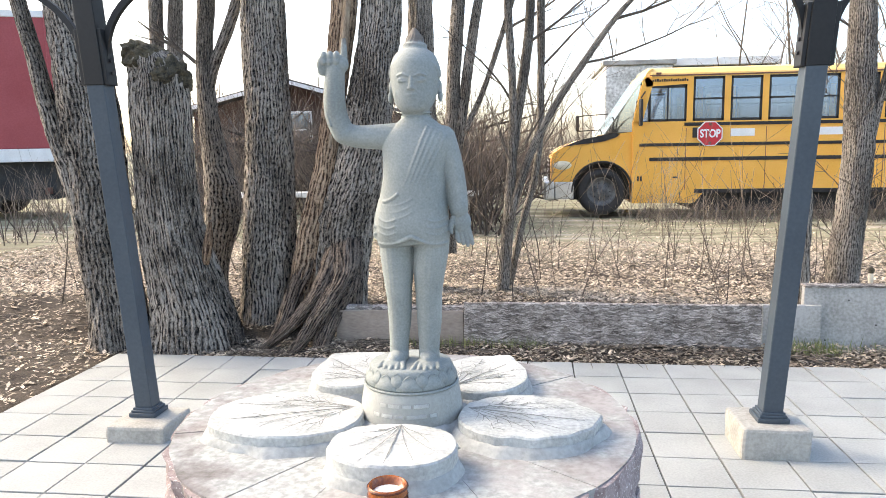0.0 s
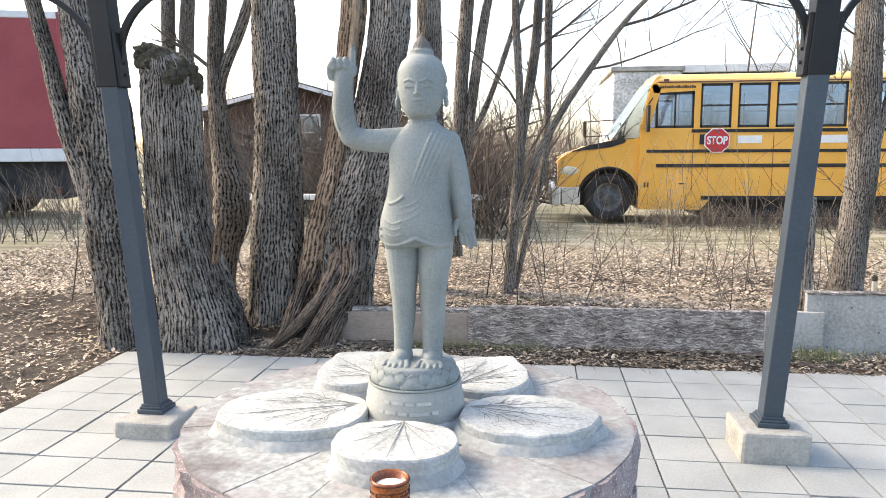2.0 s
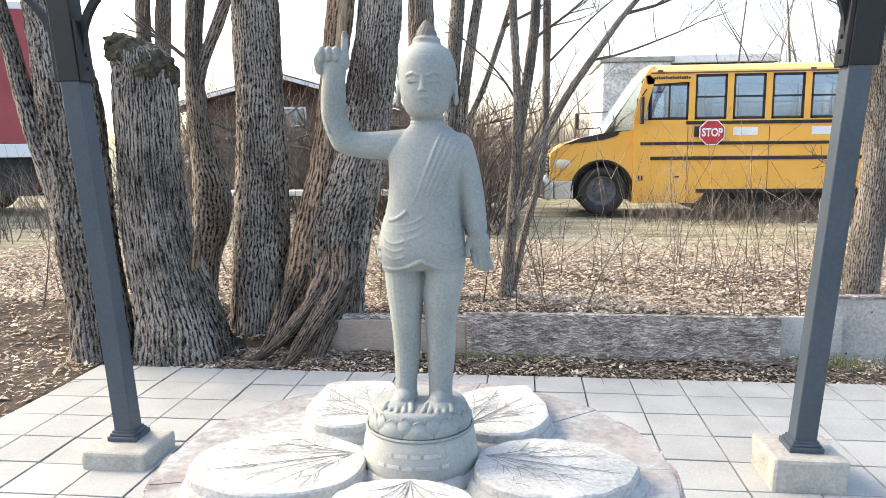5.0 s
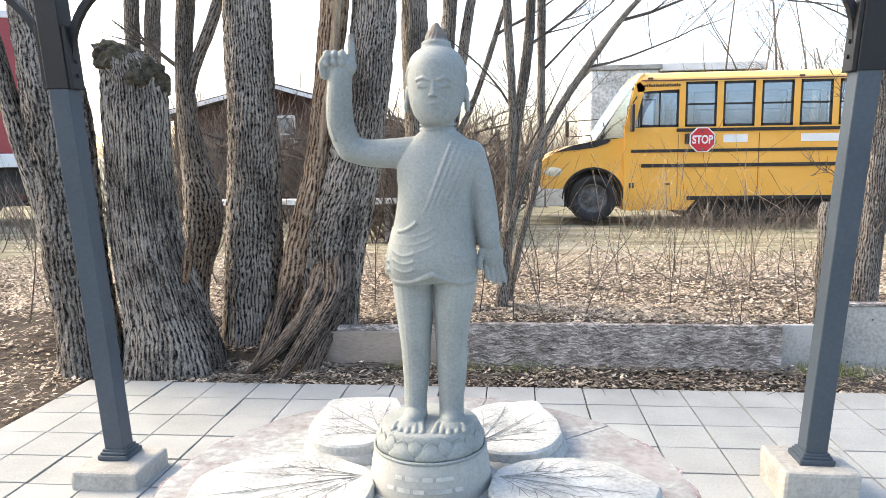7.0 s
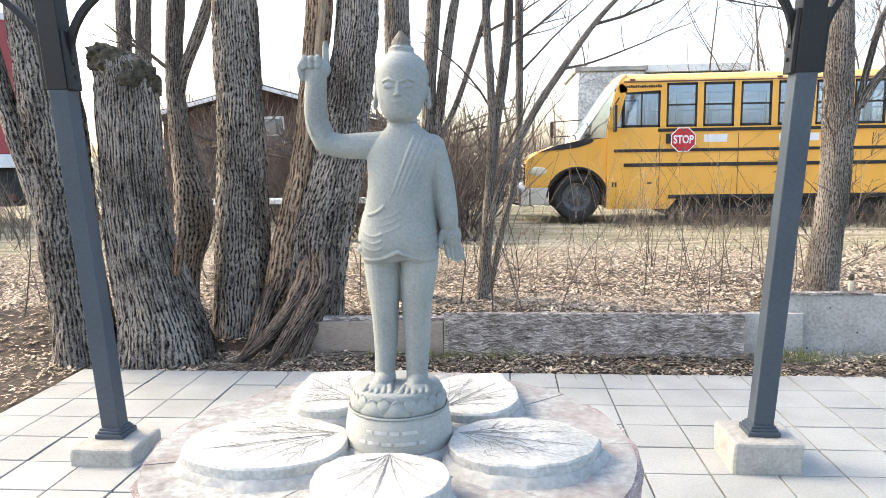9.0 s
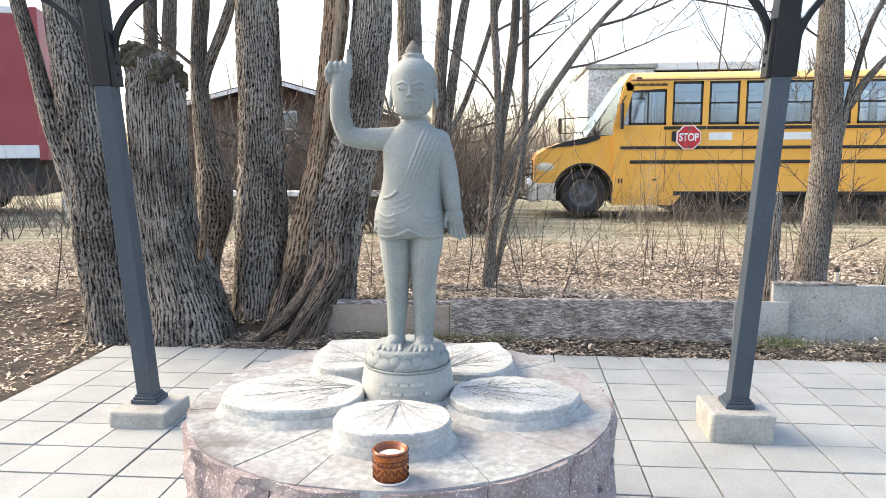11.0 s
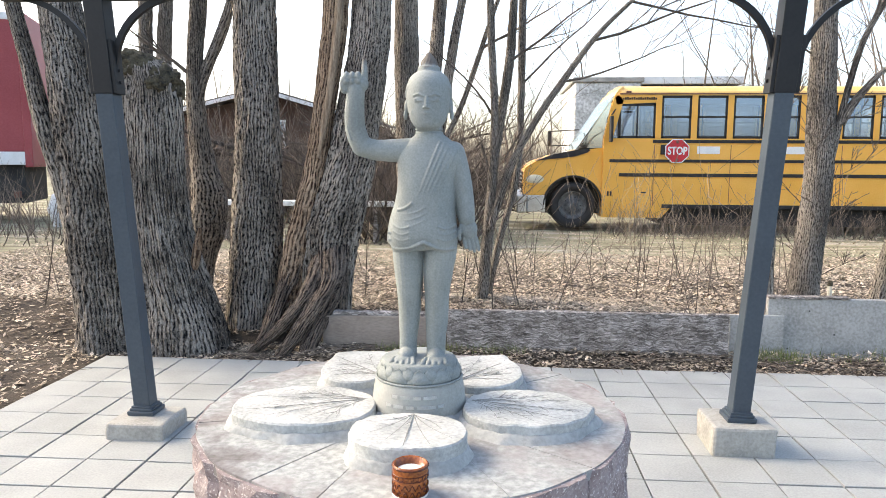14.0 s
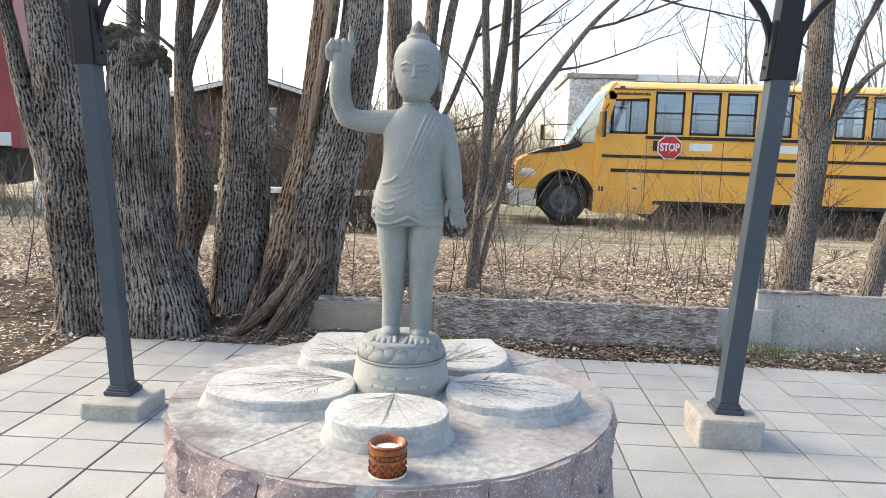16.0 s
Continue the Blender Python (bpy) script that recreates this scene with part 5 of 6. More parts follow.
    for z, x0, t in ((1.87, 3.62, 0.032), (1.47, 2.75, 0.030), (1.18, 2.95, 0.035), (0.535, 3.85, 0.040)):
        part("rub_rail", boxed((x0, y0 - 0.025, z - t), (11.6, y0 - 0.002, z + t), 0.006), M_TRIM, bus, "black rub rail")
    bm = bmesh.new()
    extrude(bm, [(1.22, 1.455), (1.6, 1.598), (2.0, 1.675), (2.28, 1.72), (2.36, 1.69), (2.30, 1.635), (2.05, 1.555), (1.75, 1.515), (1.5, 1.495)], y0 + 0.03, y0 + 0.40)
    part("hood_stripe", bm, M_TRIM, bus, "black stripe along the hood edge")
    part("cowl", boxed((2.30, y0 + 0.2, 1.68), (2.64, y1 - 0.2, 1.78), 0.02), M_TRIM, bus)
    part("bumper", boxed((0.84, y0 + 0.02, 0.36), (1.06, y1 - 0.02, 0.76), 0.04), M_CHROME, bus, "dented chrome bumper")
    part("bumper_wrap", boxed((1.06, y0 + 0.03, 0.38), (1.45, y0 + 0.08, 0.74), 0.02), M_CHROME, bus)
    grille = part("grille", boxed((0.955, y0 + 0.55, 0.78), (0.985, y1 - 0.55, 1.22), 0.01), M_TRIM, bus)
    for k in range(5):
        part("grille_bar", boxed((0.945, y0 + 0.5, 0.80 + 0.085 * k), (0.965, y1 - 0.5, 0.84 + 0.085 * k), 0.008), M_CHROME, grille)
    bm = bmesh.new()
    bmesh.ops.create_icosphere(bm, subdivisions=3, radius=1.0)
    bmesh.ops.transform(bm, matrix=Matrix.Translation((1.22, y0 + 0.07, 1.08)) @ Matrix.Diagonal((0.20, 0.06, 0.10, 1)), verts=bm.verts[:])
    part("headlight", bm, M_LAMP, bus, "clear headlight", True)
    for x in (2.02, 8.9):
        for yy in (y0 + 0.06, y1 - 0.34):
            wheel = thing("wheel_hub", "", "")
            wheel.parent = bus
            wheel.name = "wheel"
            wheel.location = (x, yy + 0.14, 0.53)
            for nm, prof, mat in (("tyre", [(0.30, -0.13), (0.44, -0.14), (0.48, -0.10), (0.49, 0.0), (0.48, 0.10), (0.44, 0.14), (0.30, 0.13)], M_TRIM), ("rim", [(0.06, -0.11), (0.12, -0.09), (0.20, -0.06), (0.26, -0.08), (0.30, -0.12), (0.31, 0.0), (0.30, 0.10)], M_WHEEL)):
                b = bmesh.new()
                lathe(b, prof, 40, capped=nm == "rim")
                bmesh.ops.rotate(b, matrix=Matrix.Rotation(-math.pi / 2, 3, "X"), verts=b.verts[:])
                part(nm, b, mat, wheel, smooth=True)
            for k in range(10):
                aa = k * math.tau / 10
                b = bmesh.new()
                tube(b, [((0.17 * math.cos(aa), -0.055, 0.17 * math.sin(aa)), 0.014), ((0.17 * math.cos(aa), -0.10, 0.17 * math.sin(aa)), 0.012)], 6)
                part("wheel_nut", b, M_TRIM, wheel)
    for yy in (y0 + 0.55, y0 + 1.35):
        bm = bmesh.new()
        tube(bm, [((2.20, yy, 1.74), 0.012), ((2.30, yy + 0.15, 2.02), 0.010), ((2.42, yy + 0.32, 2.22), 0.008)], 6)
        part("wiper", bm, M_TRIM, bus)
    part("drip_rail", boxed((2.92, y0 - 0.022, 2.822), (11.6, y0 + 0.004, 2.846), 0.005), M_RUST, bus, "thin rusty gutter above the windows")
    for x in (3.66, 5.2, 7.4, 9.6):
        part("panel_seam", boxed((x - 0.006, y0 - 0.004, 0.56), (x + 0.006, y0 - 0.001, 1.80)), M_RUST, bus)
    for x in (3.05, 5.9, 8.8):
        part("marker_lamp", boxed((x, y0 - 0.012, 2.855), (x + 0.10, y0 + 0.02, 2.895), 0.006), M_RUST, bus, "small amber marker lamp")
    mir = part("mirror", boxed((1.60, y0 + 1.9, 1.80), (1.68, y0 + 2.1, 2.16), 0.03), M_TRIM, bus)
    for dz in (2.14, 1.80):
        bm = bmesh.new()
        tube(bm, [((1.64, y0 + 2.0, dz), 0.012), ((2.3, y0 + 1.7, dz + 0.03), 0.012)], 6)
        part("mirror_arm", bm, M_TRIM, mir)
    mir = part("mirror", boxed((2.72, y0 - 0.22, 1.85), (2.78, y0 - 0.03, 2.38), 0.02), M_TRIM, bus)
    bm = bmesh.new()
    tube(bm, [((2.75, y0 - 0.12, 2.40), 0.014), ((2.86, y0 + 0.03, 2.55), 0.014)], 6)
    part("mirror_arm", bm, M_TRIM, mir)
    sign = part("stop_sign", boxed((3.78, y0 - 0.035, 1.60), (3.92, y0 - 0.012, 1.80), 0.005), M_TRIM, bus, "red folded stop sign")
    for rad, mat, nm, yy in ((0.262, M_WHITE, "border", y0 - 0.055), (0.240, M_RED, "face", y0 - 0.060)):
        bm = bmesh.new()
        extrude(bm, [(4.11 + rad * math.cos(math.pi / 8 + k * math.pi / 4), 1.675 + rad * math.sin(math.pi / 8 + k * math.pi / 4)) for k in range(8)], yy, y0 - 0.03)
        part(nm, bm, mat, sign)
    font = bpy.data.curves.new("lettering", "FONT")
    font.body, font.size, font.align_x, font.align_y, font.extrude, font.offset = "STOP", 0.19, "CENTER", "CENTER", 0.002, 0.006
    txt = new("lettering", font)
    txt.matrix_world = pose(4.11, y0 - 0.064, 1.672, 90, 0, 0) @ Matrix.Diagonal((0.86, 1.15, 1, 1))
    font.materials.append(M_WHITE)
    txt.parent = sign
    for dz in (0.185, -0.185):
        bm = bmesh.new()
        tube(bm, [((4.11, y0 - 0.072, 1.675 + dz), 0.030), ((4.11, y0 - 0.058, 1.675 + dz), 0.032)], 12)
        part("sign_lamp", bm, M_RUST, sign)
    for x0, x1 in ((4.52, 4.98), (5.98, 6.75)):
        part("pale_patch", boxed((x0, y0 - 0.006, 1.62), (x1, y0 - 0.002, 1.77), 0.002), M_WHITE, bus, "painted-over white patch")
    bm = bmesh.new()
    for k in range(16):
        box(bm, (2.98 + 0.044 * k, y0 - 0.006, 2.715), (3.012 + 0.044 * k, y0 - 0.002, 2.755 + 0.008 * (k % 3)))
    part("lettering_marks", bm, M_TRIM, bus, "small black marks above the window")
    for k in range(9):
        seat = part("seat", boxed((4.05 + 0.74 * k, y0 + 0.2, 1.75), (4.17 + 0.74 * k, y1 - 0.2, 2.02), 0.03), M_SEAT, bus)
    part("handle", boxed((3.42, y0 - 0.012, 0.80), (3.52, y0 - 0.002, 0.83), 0.003), M_TRIM, bus)
    for dx in (0, 0.06):
        part("number_mark", boxed((2.72 + dx, y0 - 0.006, 0.74), (2.755 + dx, y0 - 0.002, 0.84)), M_TRIM, bus)


school_bus()


def red_trailer():
    y0, y1, xr, xl = 0.0, 2.5, 0.0, -8.5
    tr = thing("semi_trailer", "faded red box trailer with a white lower rail", "trailer", at=(-10.25, 12.0, 0))
    tr.rotation_euler = (0, 0, radians(20))
    part("box", boxed((xl, y0, 1.60), (xr, y1, 4.55), 0.03), M_TRAILER, tr)
    part("lower_rail", boxed((xl, y0 - 0.02, 1.30), (xr, y1 + 0.02, 1.60), 0.02), M_WHITE, tr, "dirty white lower rail")
    part("top_rail", boxed((xl, y0 - 0.02, 4.50), (xr, y1 + 0.02, 4.66), 0.02), M_WHITE, tr)
    part("door_frame", boxed((xr - 0.12, y0 - 0.03, 1.25), (xr + 0.05, y1 + 0.03, 4.66), 0.02), M_TRAILER, tr)
    for k in range(10):
        part("rivet_strip", boxed((xl + 0.75 * k, y0 - 0.012, 1.6), (xl + 0.75 * k + 0.05, y0, 4.5)), M_TRAILER, tr)
    # underframe deepened to a dark mass that stands in for the shade below
    part("underframe_shade", boxed((xl, y0 + 0.25, 0.42), (xr - 0.2, y1 - 0.3, 1.30), 0.02), M_DARK, tr)
    for x in (-1.9, -3.1):
        for yy in (y0 + 0.2, y1 - 0.2):
            bm = bmesh.new()
            tube(bm, [((x, yy - 0.15, 0.48), 0.46), ((x, yy - 0.13, 0.48), 0.50), ((x, yy + 0.13, 0.48), 0.50), ((x, yy + 0.15, 0.48), 0.46)], 28)
            part("tyre", bm, M_TRIM, tr)
    part("bumper_bar", boxed((xr - 0.4, y0, 0.55), (xr - 0.3, y1, 0.70), 0.01), M_RUST, tr)
    bm = bmesh.new()
    tube(bm, [((-9.2, 11.2, -0.05), 0.08), ((-9.25, 11.2, 0.35), 0.16), ((-9.15, 11.2, 0.62), 0.15), ((-9.1, 11.2, 0.72), 0.05)], 12)
    thing("white_sack", "white plastic sack beside the trailer", "sack", bm=bm, mat=M_WHITE)


red_trailer()


def brown_house():
    h = thing("house", "low brown house with a shallow gable and white fascia", "house", at=(0, 0, 0))
    bm = bmesh.new()
    extrude(bm, [(-10.3, -0.1), (-4.2, -0.1), (-4.2, 2.72), (-6.95, 3.48), (-10.3, 2.72)], 19.0, 27.0)
    part("wall", bm, M_HOUSE, h)
    for s, (ex, ez) in ((-1, (-10.9, 2.63)), (1, (-3.7, 2.63))):
        bm = bmesh.new()
        extrude(bm, [(-6.95, 3.55), (ex, ez), (ex, ez + 0.10), (-6.95, 3.66)], 18.4, 27.4)
        part("roof", bm, M_SHINGLE, h, "dark shingle roof")
        bm = bmesh.new()
        extrude(bm, [(-6.95, 3.50), (ex, ez - 0.06), (ex, ez + 0.06), (-6.95, 3.61)], 18.33, 18.39)
        part("fascia", bm, M_WHITE, h, "white fascia board")
    part("brick_panel", boxed((-10.28, 18.93, -0.1), (-7.4, 18.995, 1.9)), M_BRICK, h, "tan brick lower wall")
    for x in (-7.30,):
        w = part("window", boxed((x, 18.95, 1.62), (x + 0.85, 18.99, 2.62)), M_GLASS, h)
        for lo, hi in (((x - 0.06, 1.56), (x, 2.68)), ((x + 0.85, 1.56), (x + 0.93, 2.68)), ((x, 1.56), (x + 0.85, 1.63)), ((x, 2.61), (x + 0.85, 2.68)), ((x, 2.08), (x + 0.85, 2.13))):
            part("frame", boxed((lo[0], 18.90, lo[1]), (hi[0], 18.98, hi[1]), 0.006), M_WHITE, w, "white window frame")


brown_house()
yard = thing("yard_building", "pale stained block building with a flat roof behind the bus", "building", at=(0, 0, 0))
part("tower", boxed((3.6, 28.0, -0.1), (6.4, 34.0, 4.75), 0.08), M_SILO, yard, "stained white wall")
part("tower_cap", boxed((3.5, 27.9, 4.75), (6.5, 34.1, 4.95), 0.03), M_PANEL, yard)
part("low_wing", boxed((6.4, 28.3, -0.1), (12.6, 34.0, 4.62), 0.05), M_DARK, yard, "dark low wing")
part("wing_fascia", boxed((6.4, 28.1, 4.68), (10.7, 34.0, 5.0), 0.03), M_WHITE, yard, "white roof edge")
board = thing("white_trestle", "long white plank on low trestles in the yard", "trestle", at=(0, 0, 0))
part("plank", boxed((-5.0, 9.0, 0.63), (-0.45, 9.35, 0.72), 0.01), M_SILO, board)
for x in (-4.7, -3.3, -1.9, -0.7):
    part("trestle_leg", boxed((x, 9.05, -0.06), (x + 0.09, 9.3, 0.60), 0.008), M_PLANK, board)

# ---- undergrowth ----


def stuff(name, label, category, bm, mat):
    return thing(name, label, category, kind="stuff", bm=bm, mat=mat)


def brush(seed, count, area, tall, radius, levels=2, kids=3, lean=0.5):
    rng = random.Random(seed)
    bm = bmesh.new()
    for _ in range(count):
        x, y = rng.uniform(area[0], area[1]), rng.uniform(area[2], area[3])
        branch(bm, rng, (x, y, ground_height(x, y) - 0.02), (rng.uniform(-lean, lean), rng.uniform(-lean, lean), 1), rng.uniform(*tall), radius * rng.uniform(0.7, 1.3), levels, 4 if levels < 3 else 5, 0.0, kids)
    return bm


stuff("brush_pile", "tangled grey-brown brush behind the yard track", "brush", brush(21, 160, (-2.4, 0.0, 8.6, 11.5), (1.2, 2.5), 0.018, 3, 4, 0.9), M_ROOT_HEAP)


def fallen(seed, count, area, top, radius):
    """A heap of thick fallen limbs lying across one another."""
    rng = random.Random(seed)
    bm = bmesh.new()
    for _ in range(count):
        x, y, z = rng.uniform(area[0], area[1]), rng.uniform(area[2], area[3]), rng.uniform(0.05, top)
        way = (rng.choice((-1, 1)), rng.uniform(-0.4, 0.4), rng.uniform(-0.35, 0.55))
        branch(bm, rng, (x, y, z), way, rng.uniform(1.2, 3.0), radius * rng.uniform(0.5, 1.3), 3, 5, 0.0, 4)
    return bm


stuff("brush_pile", "heap of thick fallen limbs across the yard", "brush", fallen(41, 60, (-3.0, -0.6, 11.0, 14.5), 1.9, 0.045), M_ROOT_HEAP)
stuff("brush_pile", "fallen limbs heaped against the brown house", "brush", fallen(42, 46, (-8.5, -3.0, 13.5, 17.5), 1.8, 0.06), M_ROOT_HEAP)
stuff("brush_pile", "tangled brush before the brown house", "brush", brush(22, 460, (-9.0, -1.0, 12.0, 17.0), (1.0, 2.6), 0.020, 3, 4, 0.9), M_TWIG)
stuff("brush_pile", "bare scrub beside the trailer", "brush", brush(23, 200, (-10.0, -4.5, 7.0, 11.0), (0.4, 1.5), 0.010, 2, 4, 0.6), M_TWIG)
stuff("weed_stalks", "tall dry weed stalks beyond the boards", "weeds", brush(24, 46, (0.5, 3.4, 2.0, 5.5), (0.6, 1.5), 0.0046, 2, 3, 0.25), M_TWIG)
stuff("weed_stalks", "thin saplings and stalks between the trunks", "weeds", brush(25, 46, (-4.2, 0.6, 2.2, 5.5), (0.6, 1.5), 0.006, 2, 3, 0.3), M_TWIG)
stuff("scrub", "low scrub along the bus", "brush", brush(26, 620, (2.6, 10.5, 10.5, 11.7), (0.2, 0.60), 0.008, 2, 3, 0.9), M_TWIG)
stuff("scrub", "weeds before the front wheel of the bus", "brush", brush(27, 12, (1.7, 3.3, 8.5, 10.4), (0.7, 1.4), 0.006, 2, 5, 0.5), M_STALK)
stuff("far_wood", "bare far trees on the horizon", "trees", brush(28, 60, (-30, 45, 36, 60), (3.5, 8.0), 0.10, 3, 5, 0.25), M_TWIG)
stuff("far_wood", "bare trees behind the bus", "trees", brush(29, 30, (7.5, 22, 17, 26), (5.0, 8.5), 0.055, 4, 4, 0.25), M_TWIG)
stuff("far_hedge", "low bare hedge across the yard", "hedge", brush(30, 260, (-4, 4, 18, 24), (1.2, 2.6), 0.022, 2, 4, 0.4), M_ROOT_HEAP)


def litter(seed, count, area, size):
    rng = random.Random(seed)
    verts, faces = [], []
    for _ in range(count):
        x, y = rng.uniform(area[0], area[1]), rng.uniform(area[2], area[3])
        z = ground_height(x, y) + rng.uniform(0.0, 0.022)
        s, a, lift = rng.uniform(*size), rng.uniform(0, math.tau), rng.uniform(-0.5, 1.5)
        c, d = math.cos(a), math.sin(a)
        k = len(verts)
        w = rng.uniform(0.35, 0.7)
        for u, v, h in ((-1, 0, 0), (0, -w, lift * 0.35), (1, 0, lift), (0, w, lift * 0.35 + 0.15)):
            verts.append((x + s * (u * c - v * d), y + s * (u * d + v * c), z + s * max(h, -0.1) * 0.7))
        faces += [(k, k + 1, k + 2), (k, k + 2, k + 3)]
    me = bpy.data.meshes.new("leaf_litter")
    me.from_pydata(verts, [], faces)
    me.materials.append(M_LITTER)
    return me


for seed, count, area, size, label in ((31, 42000, (-3.0, 4.6, 1.31, 3.2), (0.008, 0.026), "dead leaves and mulch around the boards"),
                                       (32, 105000, (-7.0, 8.0, 2.6, 7.4), (0.011, 0.030), "pale dead leaves over the rough ground"),
                                       (36, 15000, (-9.0, 10.0, 7.2, 11.3), (0.012, 0.034), "scattered leaves and tufts over the track"),
                                       (33, 13000, (-6.5, -2.68, -2.5, 3.0), (0.010, 0.030), "dead leaves beside the paving")):
    tagged(new("leaf_litter", litter(seed, count, area, size)), label, "leaves", kind="stuff")


def twigs(seed, count, areas):
    rng = random.Random(seed)
    bm = bmesh.new()
    for _ in range(count):
        area = rng.choice(areas)
        x, y, a, s = rng.uniform(area[0], area[1]), rng.uniform(area[2], area[3]), rng.uniform(0, math.tau), rng.uniform(0.05, 0.30)
        z = ground_height(x, y) + 0.018
        d = Vector((math.cos(a), math.sin(a), rng.uniform(-0.05, 0.12))) * s
        p = Vector((x, y, z))
        tube(bm, [(p, 0.0030), (p + d * 0.5 + Vector((0, 0, 0.012)), 0.0026), (p + d, 0.0014)], 4)
    return bm


stuff("fallen_twigs", "fallen twigs and dry stems on the leaf bed", "twigs", twigs(34, 2200, ((-2.6, 4.2, 1.34, 1.58), (-6.0, -2.72, -2.2, 2.5), (-2.5, 4.0, 1.8, 5.0))), M_TWIG)


def grass(seed, count, areas):
    rng = random.Random(seed)
    bm = bmesh.new()
    for _ in range(count):
        area = rng.choice(areas)
        x, y, s, a = rng.uniform(area[0], area[1]), rng.uniform(area[2], area[3]), rng.uniform(0.03, 0.10), rng.uniform(0, math.tau)
        z = ground_height(x, y)
        w = Vector((math.cos(a), math.sin(a), 0)) * 0.003
        b = Vector((rng.uniform(-0.4, 0.4), rng.uniform(-0.4, 0.4), 1)) * s
        v = [bm.verts.new(Vector((x, y, z)) + q) for q in (-w, w, b)]
        bm.faces.new(v)
    return bm


stuff("grass_tufts", "young green grass tufts along the boards", "grass", grass(35, 900, ((2.2, 3.6, 1.52, 1.70), (2.2, 2.6, 1.5, 1.68), (-0.6, 0.6, 1.5, 1.58))), M_GRASS)

# ---- paving ----
PITCH, X0, Y0 = 0.305, 1.044, 1.275


def paving():
    bed = thing("pavement", "square grey concrete pavers with dark sandy joints", "pavement", kind="structure",
                bm=boxed((X0 - 12 * PITCH, Y0 - 21 * PITCH, -0.12), (X0 + 13 * PITCH, Y0, -0.016)), mat=M_SAND)
    meshes = []
    rng = random.Random(5)
    for k in range(5):
        g = rng.uniform(0.0026, 0.0046)
        bm = bmesh.new()
        box(bm, (-PITCH / 2 + g, -PITCH / 2 + g + 0.0012, -0.045), (PITCH / 2 - g, PITCH / 2 - g - 0.0012, 0.0))
        top = [e for e in bm.edges if all(v.co.z > -0.01 for v in e.verts)]
        bmesh.ops.bevel(bm, geom=top, offset=0.0016, segments=1, affect="EDGES")
        meshes.append(finish(bm, "paver", M_PAVER))
    n = 0
    rest = bmesh.new()
    for i in range(25):
        for j in range(21):
            x, y = X0 + (i - 12 + 0.5) * PITCH, Y0 - (j + 0.5) * PITCH
            near = j < 9 and n < 300
            tilt = (rng.uniform(-0.3, 0.3), rng.uniform(-0.3, 0.3), rng.uniform(-0.35, 0.35))
            z = rng.uniform(-0.003, 0.002)
            if near:
                ob = new("paver", rng.choice(meshes))
                ob.parent = bed
                ob.matrix_basis = pose(x, y, z, *tilt)
                n += 1
            else:
                box(rest, (x - PITCH / 2 + 0.003, y - PITCH / 2 + 0.003, -0.045), (x + PITCH / 2 - 0.003, y + PITCH / 2 - 0.003, z))
    tagged(part("pavers", rest, M_PAVER, bed), kind="stuff")


paving()


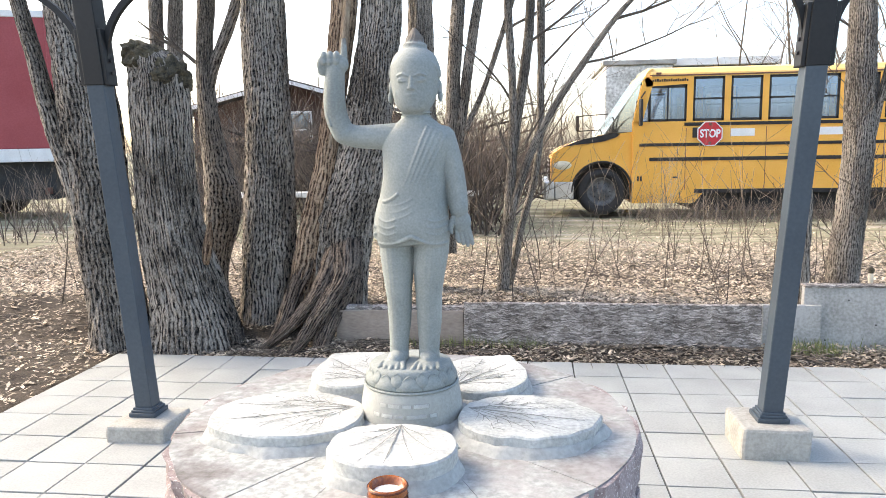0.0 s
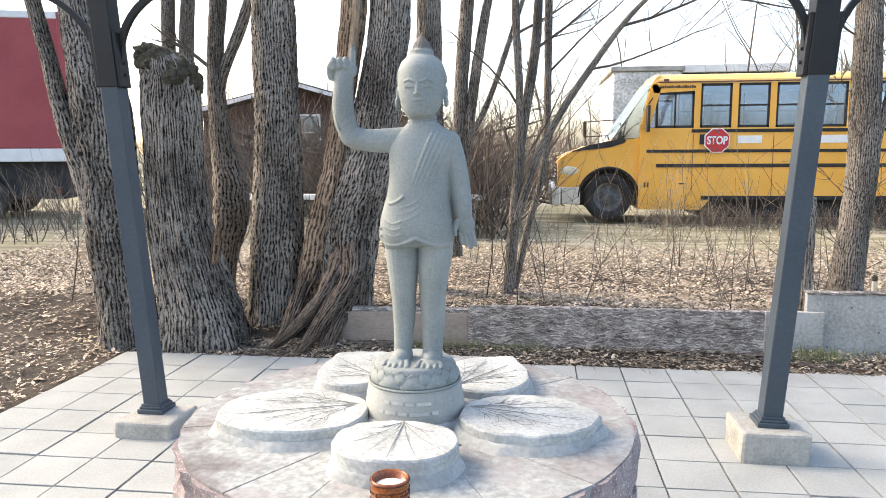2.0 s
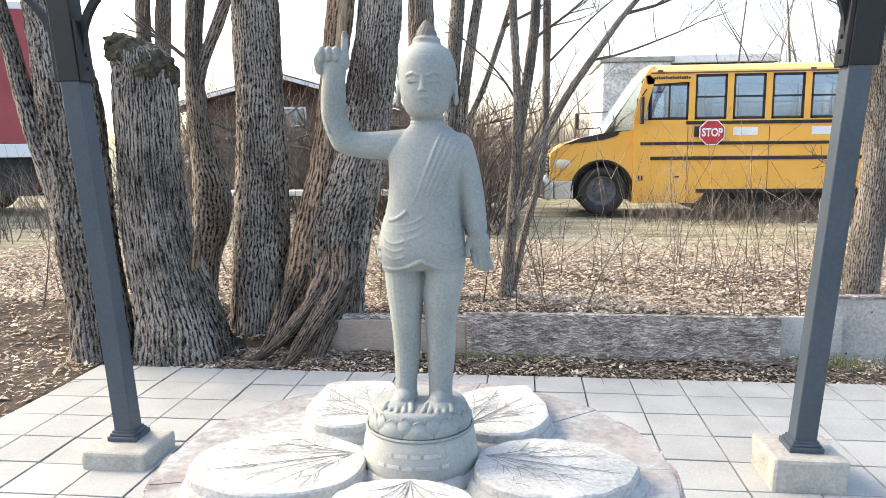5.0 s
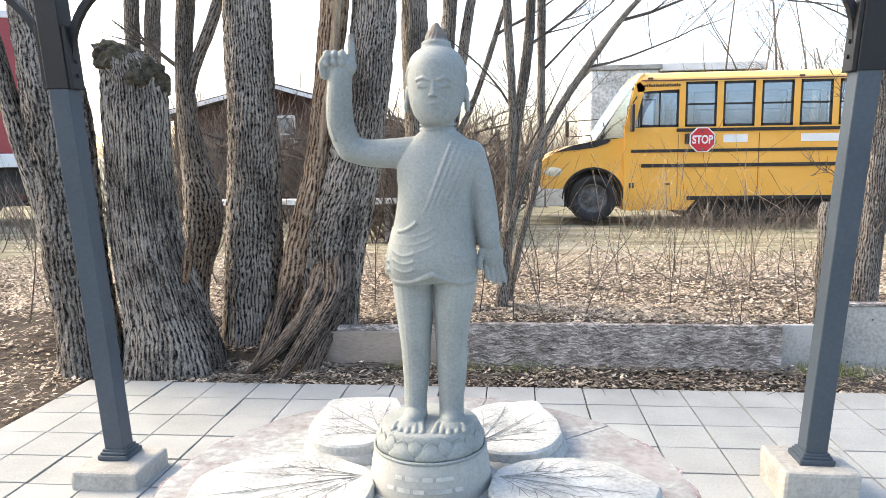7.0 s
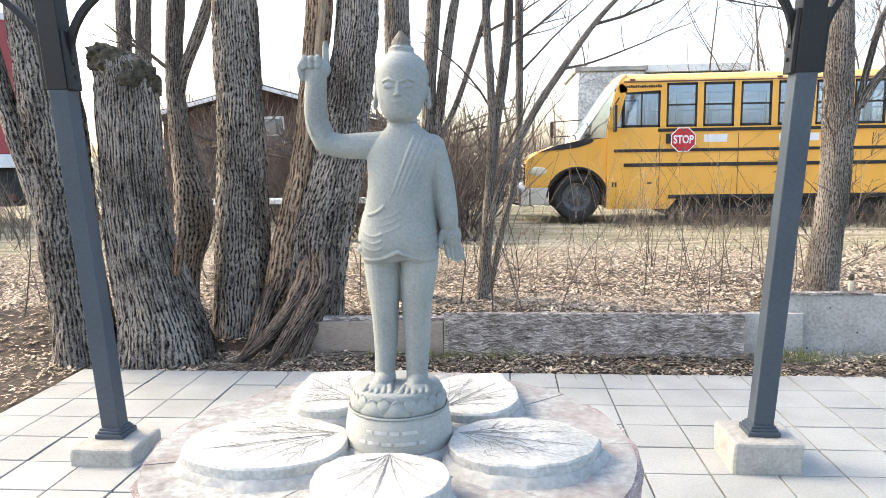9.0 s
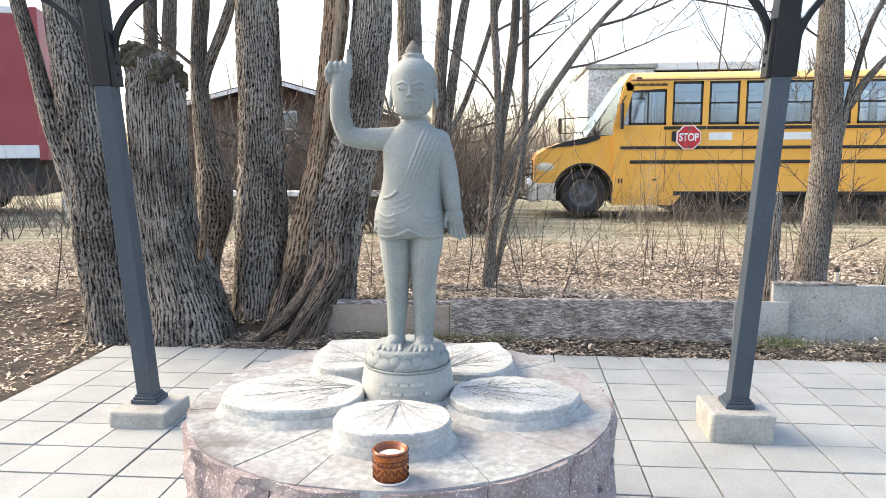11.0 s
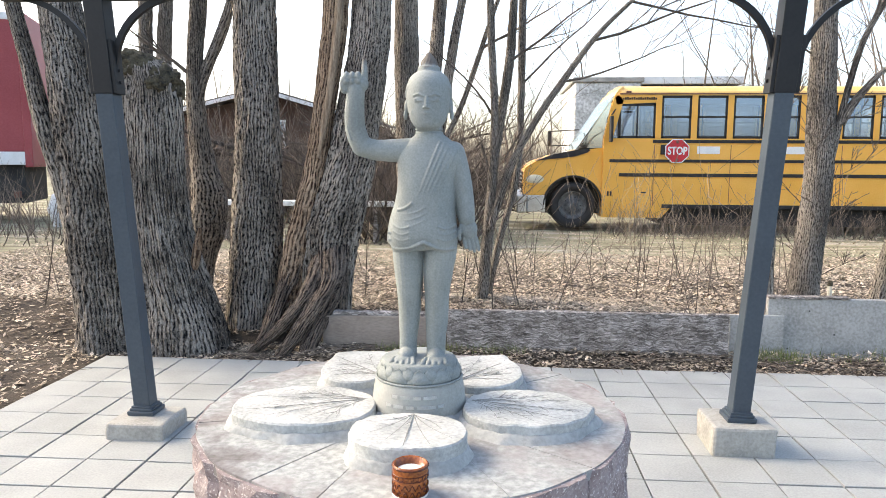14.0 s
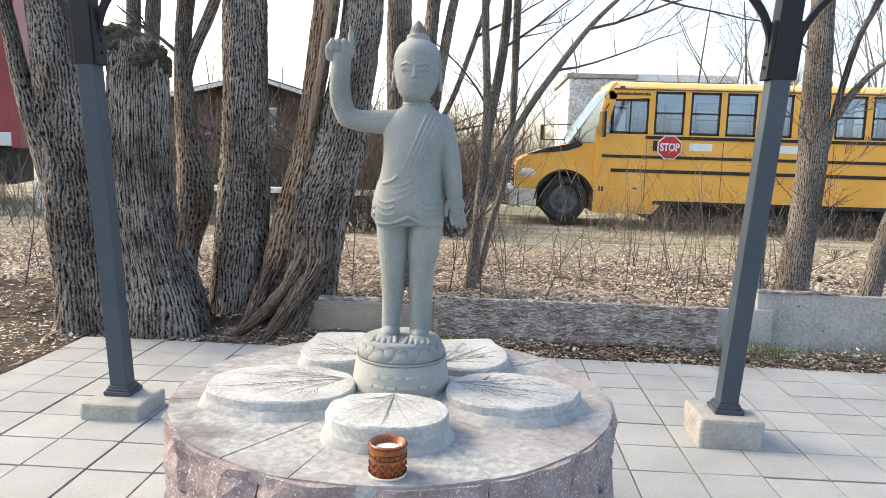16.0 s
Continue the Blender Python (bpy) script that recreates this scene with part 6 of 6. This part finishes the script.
def platform():
    """A round stone platform: coursed split-faced rim stones and flagstones on top."""
    plat = thing("round_platform", "round stone platform with rough mauve rim and whitish flagstone top", "platform", at=(CX, CY, 0))
    rng = random.Random(8)
    R = 0.722
    bm = bmesh.new()
    lathe(bm, [(R - 0.022, -0.01), (R - 0.022, TOP - 0.02), (R - 0.12, TOP - 0.010)], 64)
    part("core", bm, M_FOOTING, plat)
    courses = ((0.0, 0.16), (0.165, 0.325), (0.33, 0.47), (0.475, TOP - 0.004))
    for c, (z0, z1) in enumerate(courses):
        n = 15 if c == 3 else 17
        off = rng.uniform(0, 1)
        for k in range(n):
            a0, a1 = (k + off) * math.tau / n + 0.003, (k + 1 + off) * math.tau / n - 0.003
            b = bmesh.new()
            cols, rows = 8, 5
            grid = []
            zl, zh = z0 + rng.uniform(0, 0.006), z1 - rng.uniform(0, 0.006)
            for i in range(rows + 1):
                row = []
                for j in range(cols + 1):
                    a = a0 + (a1 - a0) * j / cols
                    z = zl + (zh - zl) * i / rows
                    edge = min(j, cols - j, i + 1, rows - i + 1)
                    rr = R + 0.006 + 0.020 * noise.noise(Vector((a * 9, z * 16, c * 3.1))) + 0.010 * noise.noise(Vector((a * 30, z * 45, c))) - (0.014 if edge == 0 else 0.0)
                    row.append(b.verts.new((rr * math.cos(a), rr * math.sin(a), z)))
                grid.append(row)
            for p, q in zip(grid, grid[1:]):
                for j in range(cols):
                    b.faces.new((p[j], p[j + 1], q[j + 1], q[j]))
            inner = [[b.verts.new(((R - 0.09) * math.cos(a0 + (a1 - a0) * j / cols), (R - 0.09) * math.sin(a0 + (a1 - a0) * j / cols), z)) for j in range(cols + 1)] for z in (zl, zh)]
            for j in range(cols):
                b.faces.new((grid[-1][j], grid[-1][j + 1], inner[1][j + 1], inner[1][j]))
                b.faces.new((inner[0][j], inner[0][j + 1], grid[0][j + 1], grid[0][j]))
            for j in (0, cols):
                b.faces.new([g[j] for g in grid] + [inner[1][j], inner[0][j]])
            bmesh.ops.recalc_face_normals(b, faces=b.faces[:])
            part("rim_stone", b, M_RIM, plat)
    for r0, r1, n in ((0.0, 0.30, 5), (0.305, R - 0.006, 10)):
        cuts = sorted(radians(d) % math.tau for d in ((-122, -104, -63, -38, 2, 40, 78, 118, 160, 196) if n == 10 else (-90, -15, 60, 130, 200)))
        for k in range(n):
            a0, a1 = cuts[k] + 0.0022 / max(r1, 0.1), (cuts[(k + 1) % n] + (math.tau if k == n - 1 else 0)) - 0.0022 / max(r1, 0.1)
            steps = max(4, int((a1 - a0) / 0.07))
            outer = [(r1 + 0.010 * noise.noise(Vector((math.cos(a0 + (a1 - a0) * i / steps) * 5, math.sin(a0 + (a1 - a0) * i / steps) * 5, 1))), a0 + (a1 - a0) * i / steps) for i in range(steps + 1)]
            inn = [(max(r0, 0.004), a1 - (a1 - a0) * i / steps) for i in range(steps + 1)]
            b = bmesh.new()
            extrude(b, [(r * math.cos(a), r * math.sin(a)) for r, a in outer + inn], TOP - 0.035, TOP + rng.uniform(-0.003, 0.001), "z")
            part("flagstone", b, M_PLAT, plat)


platform()
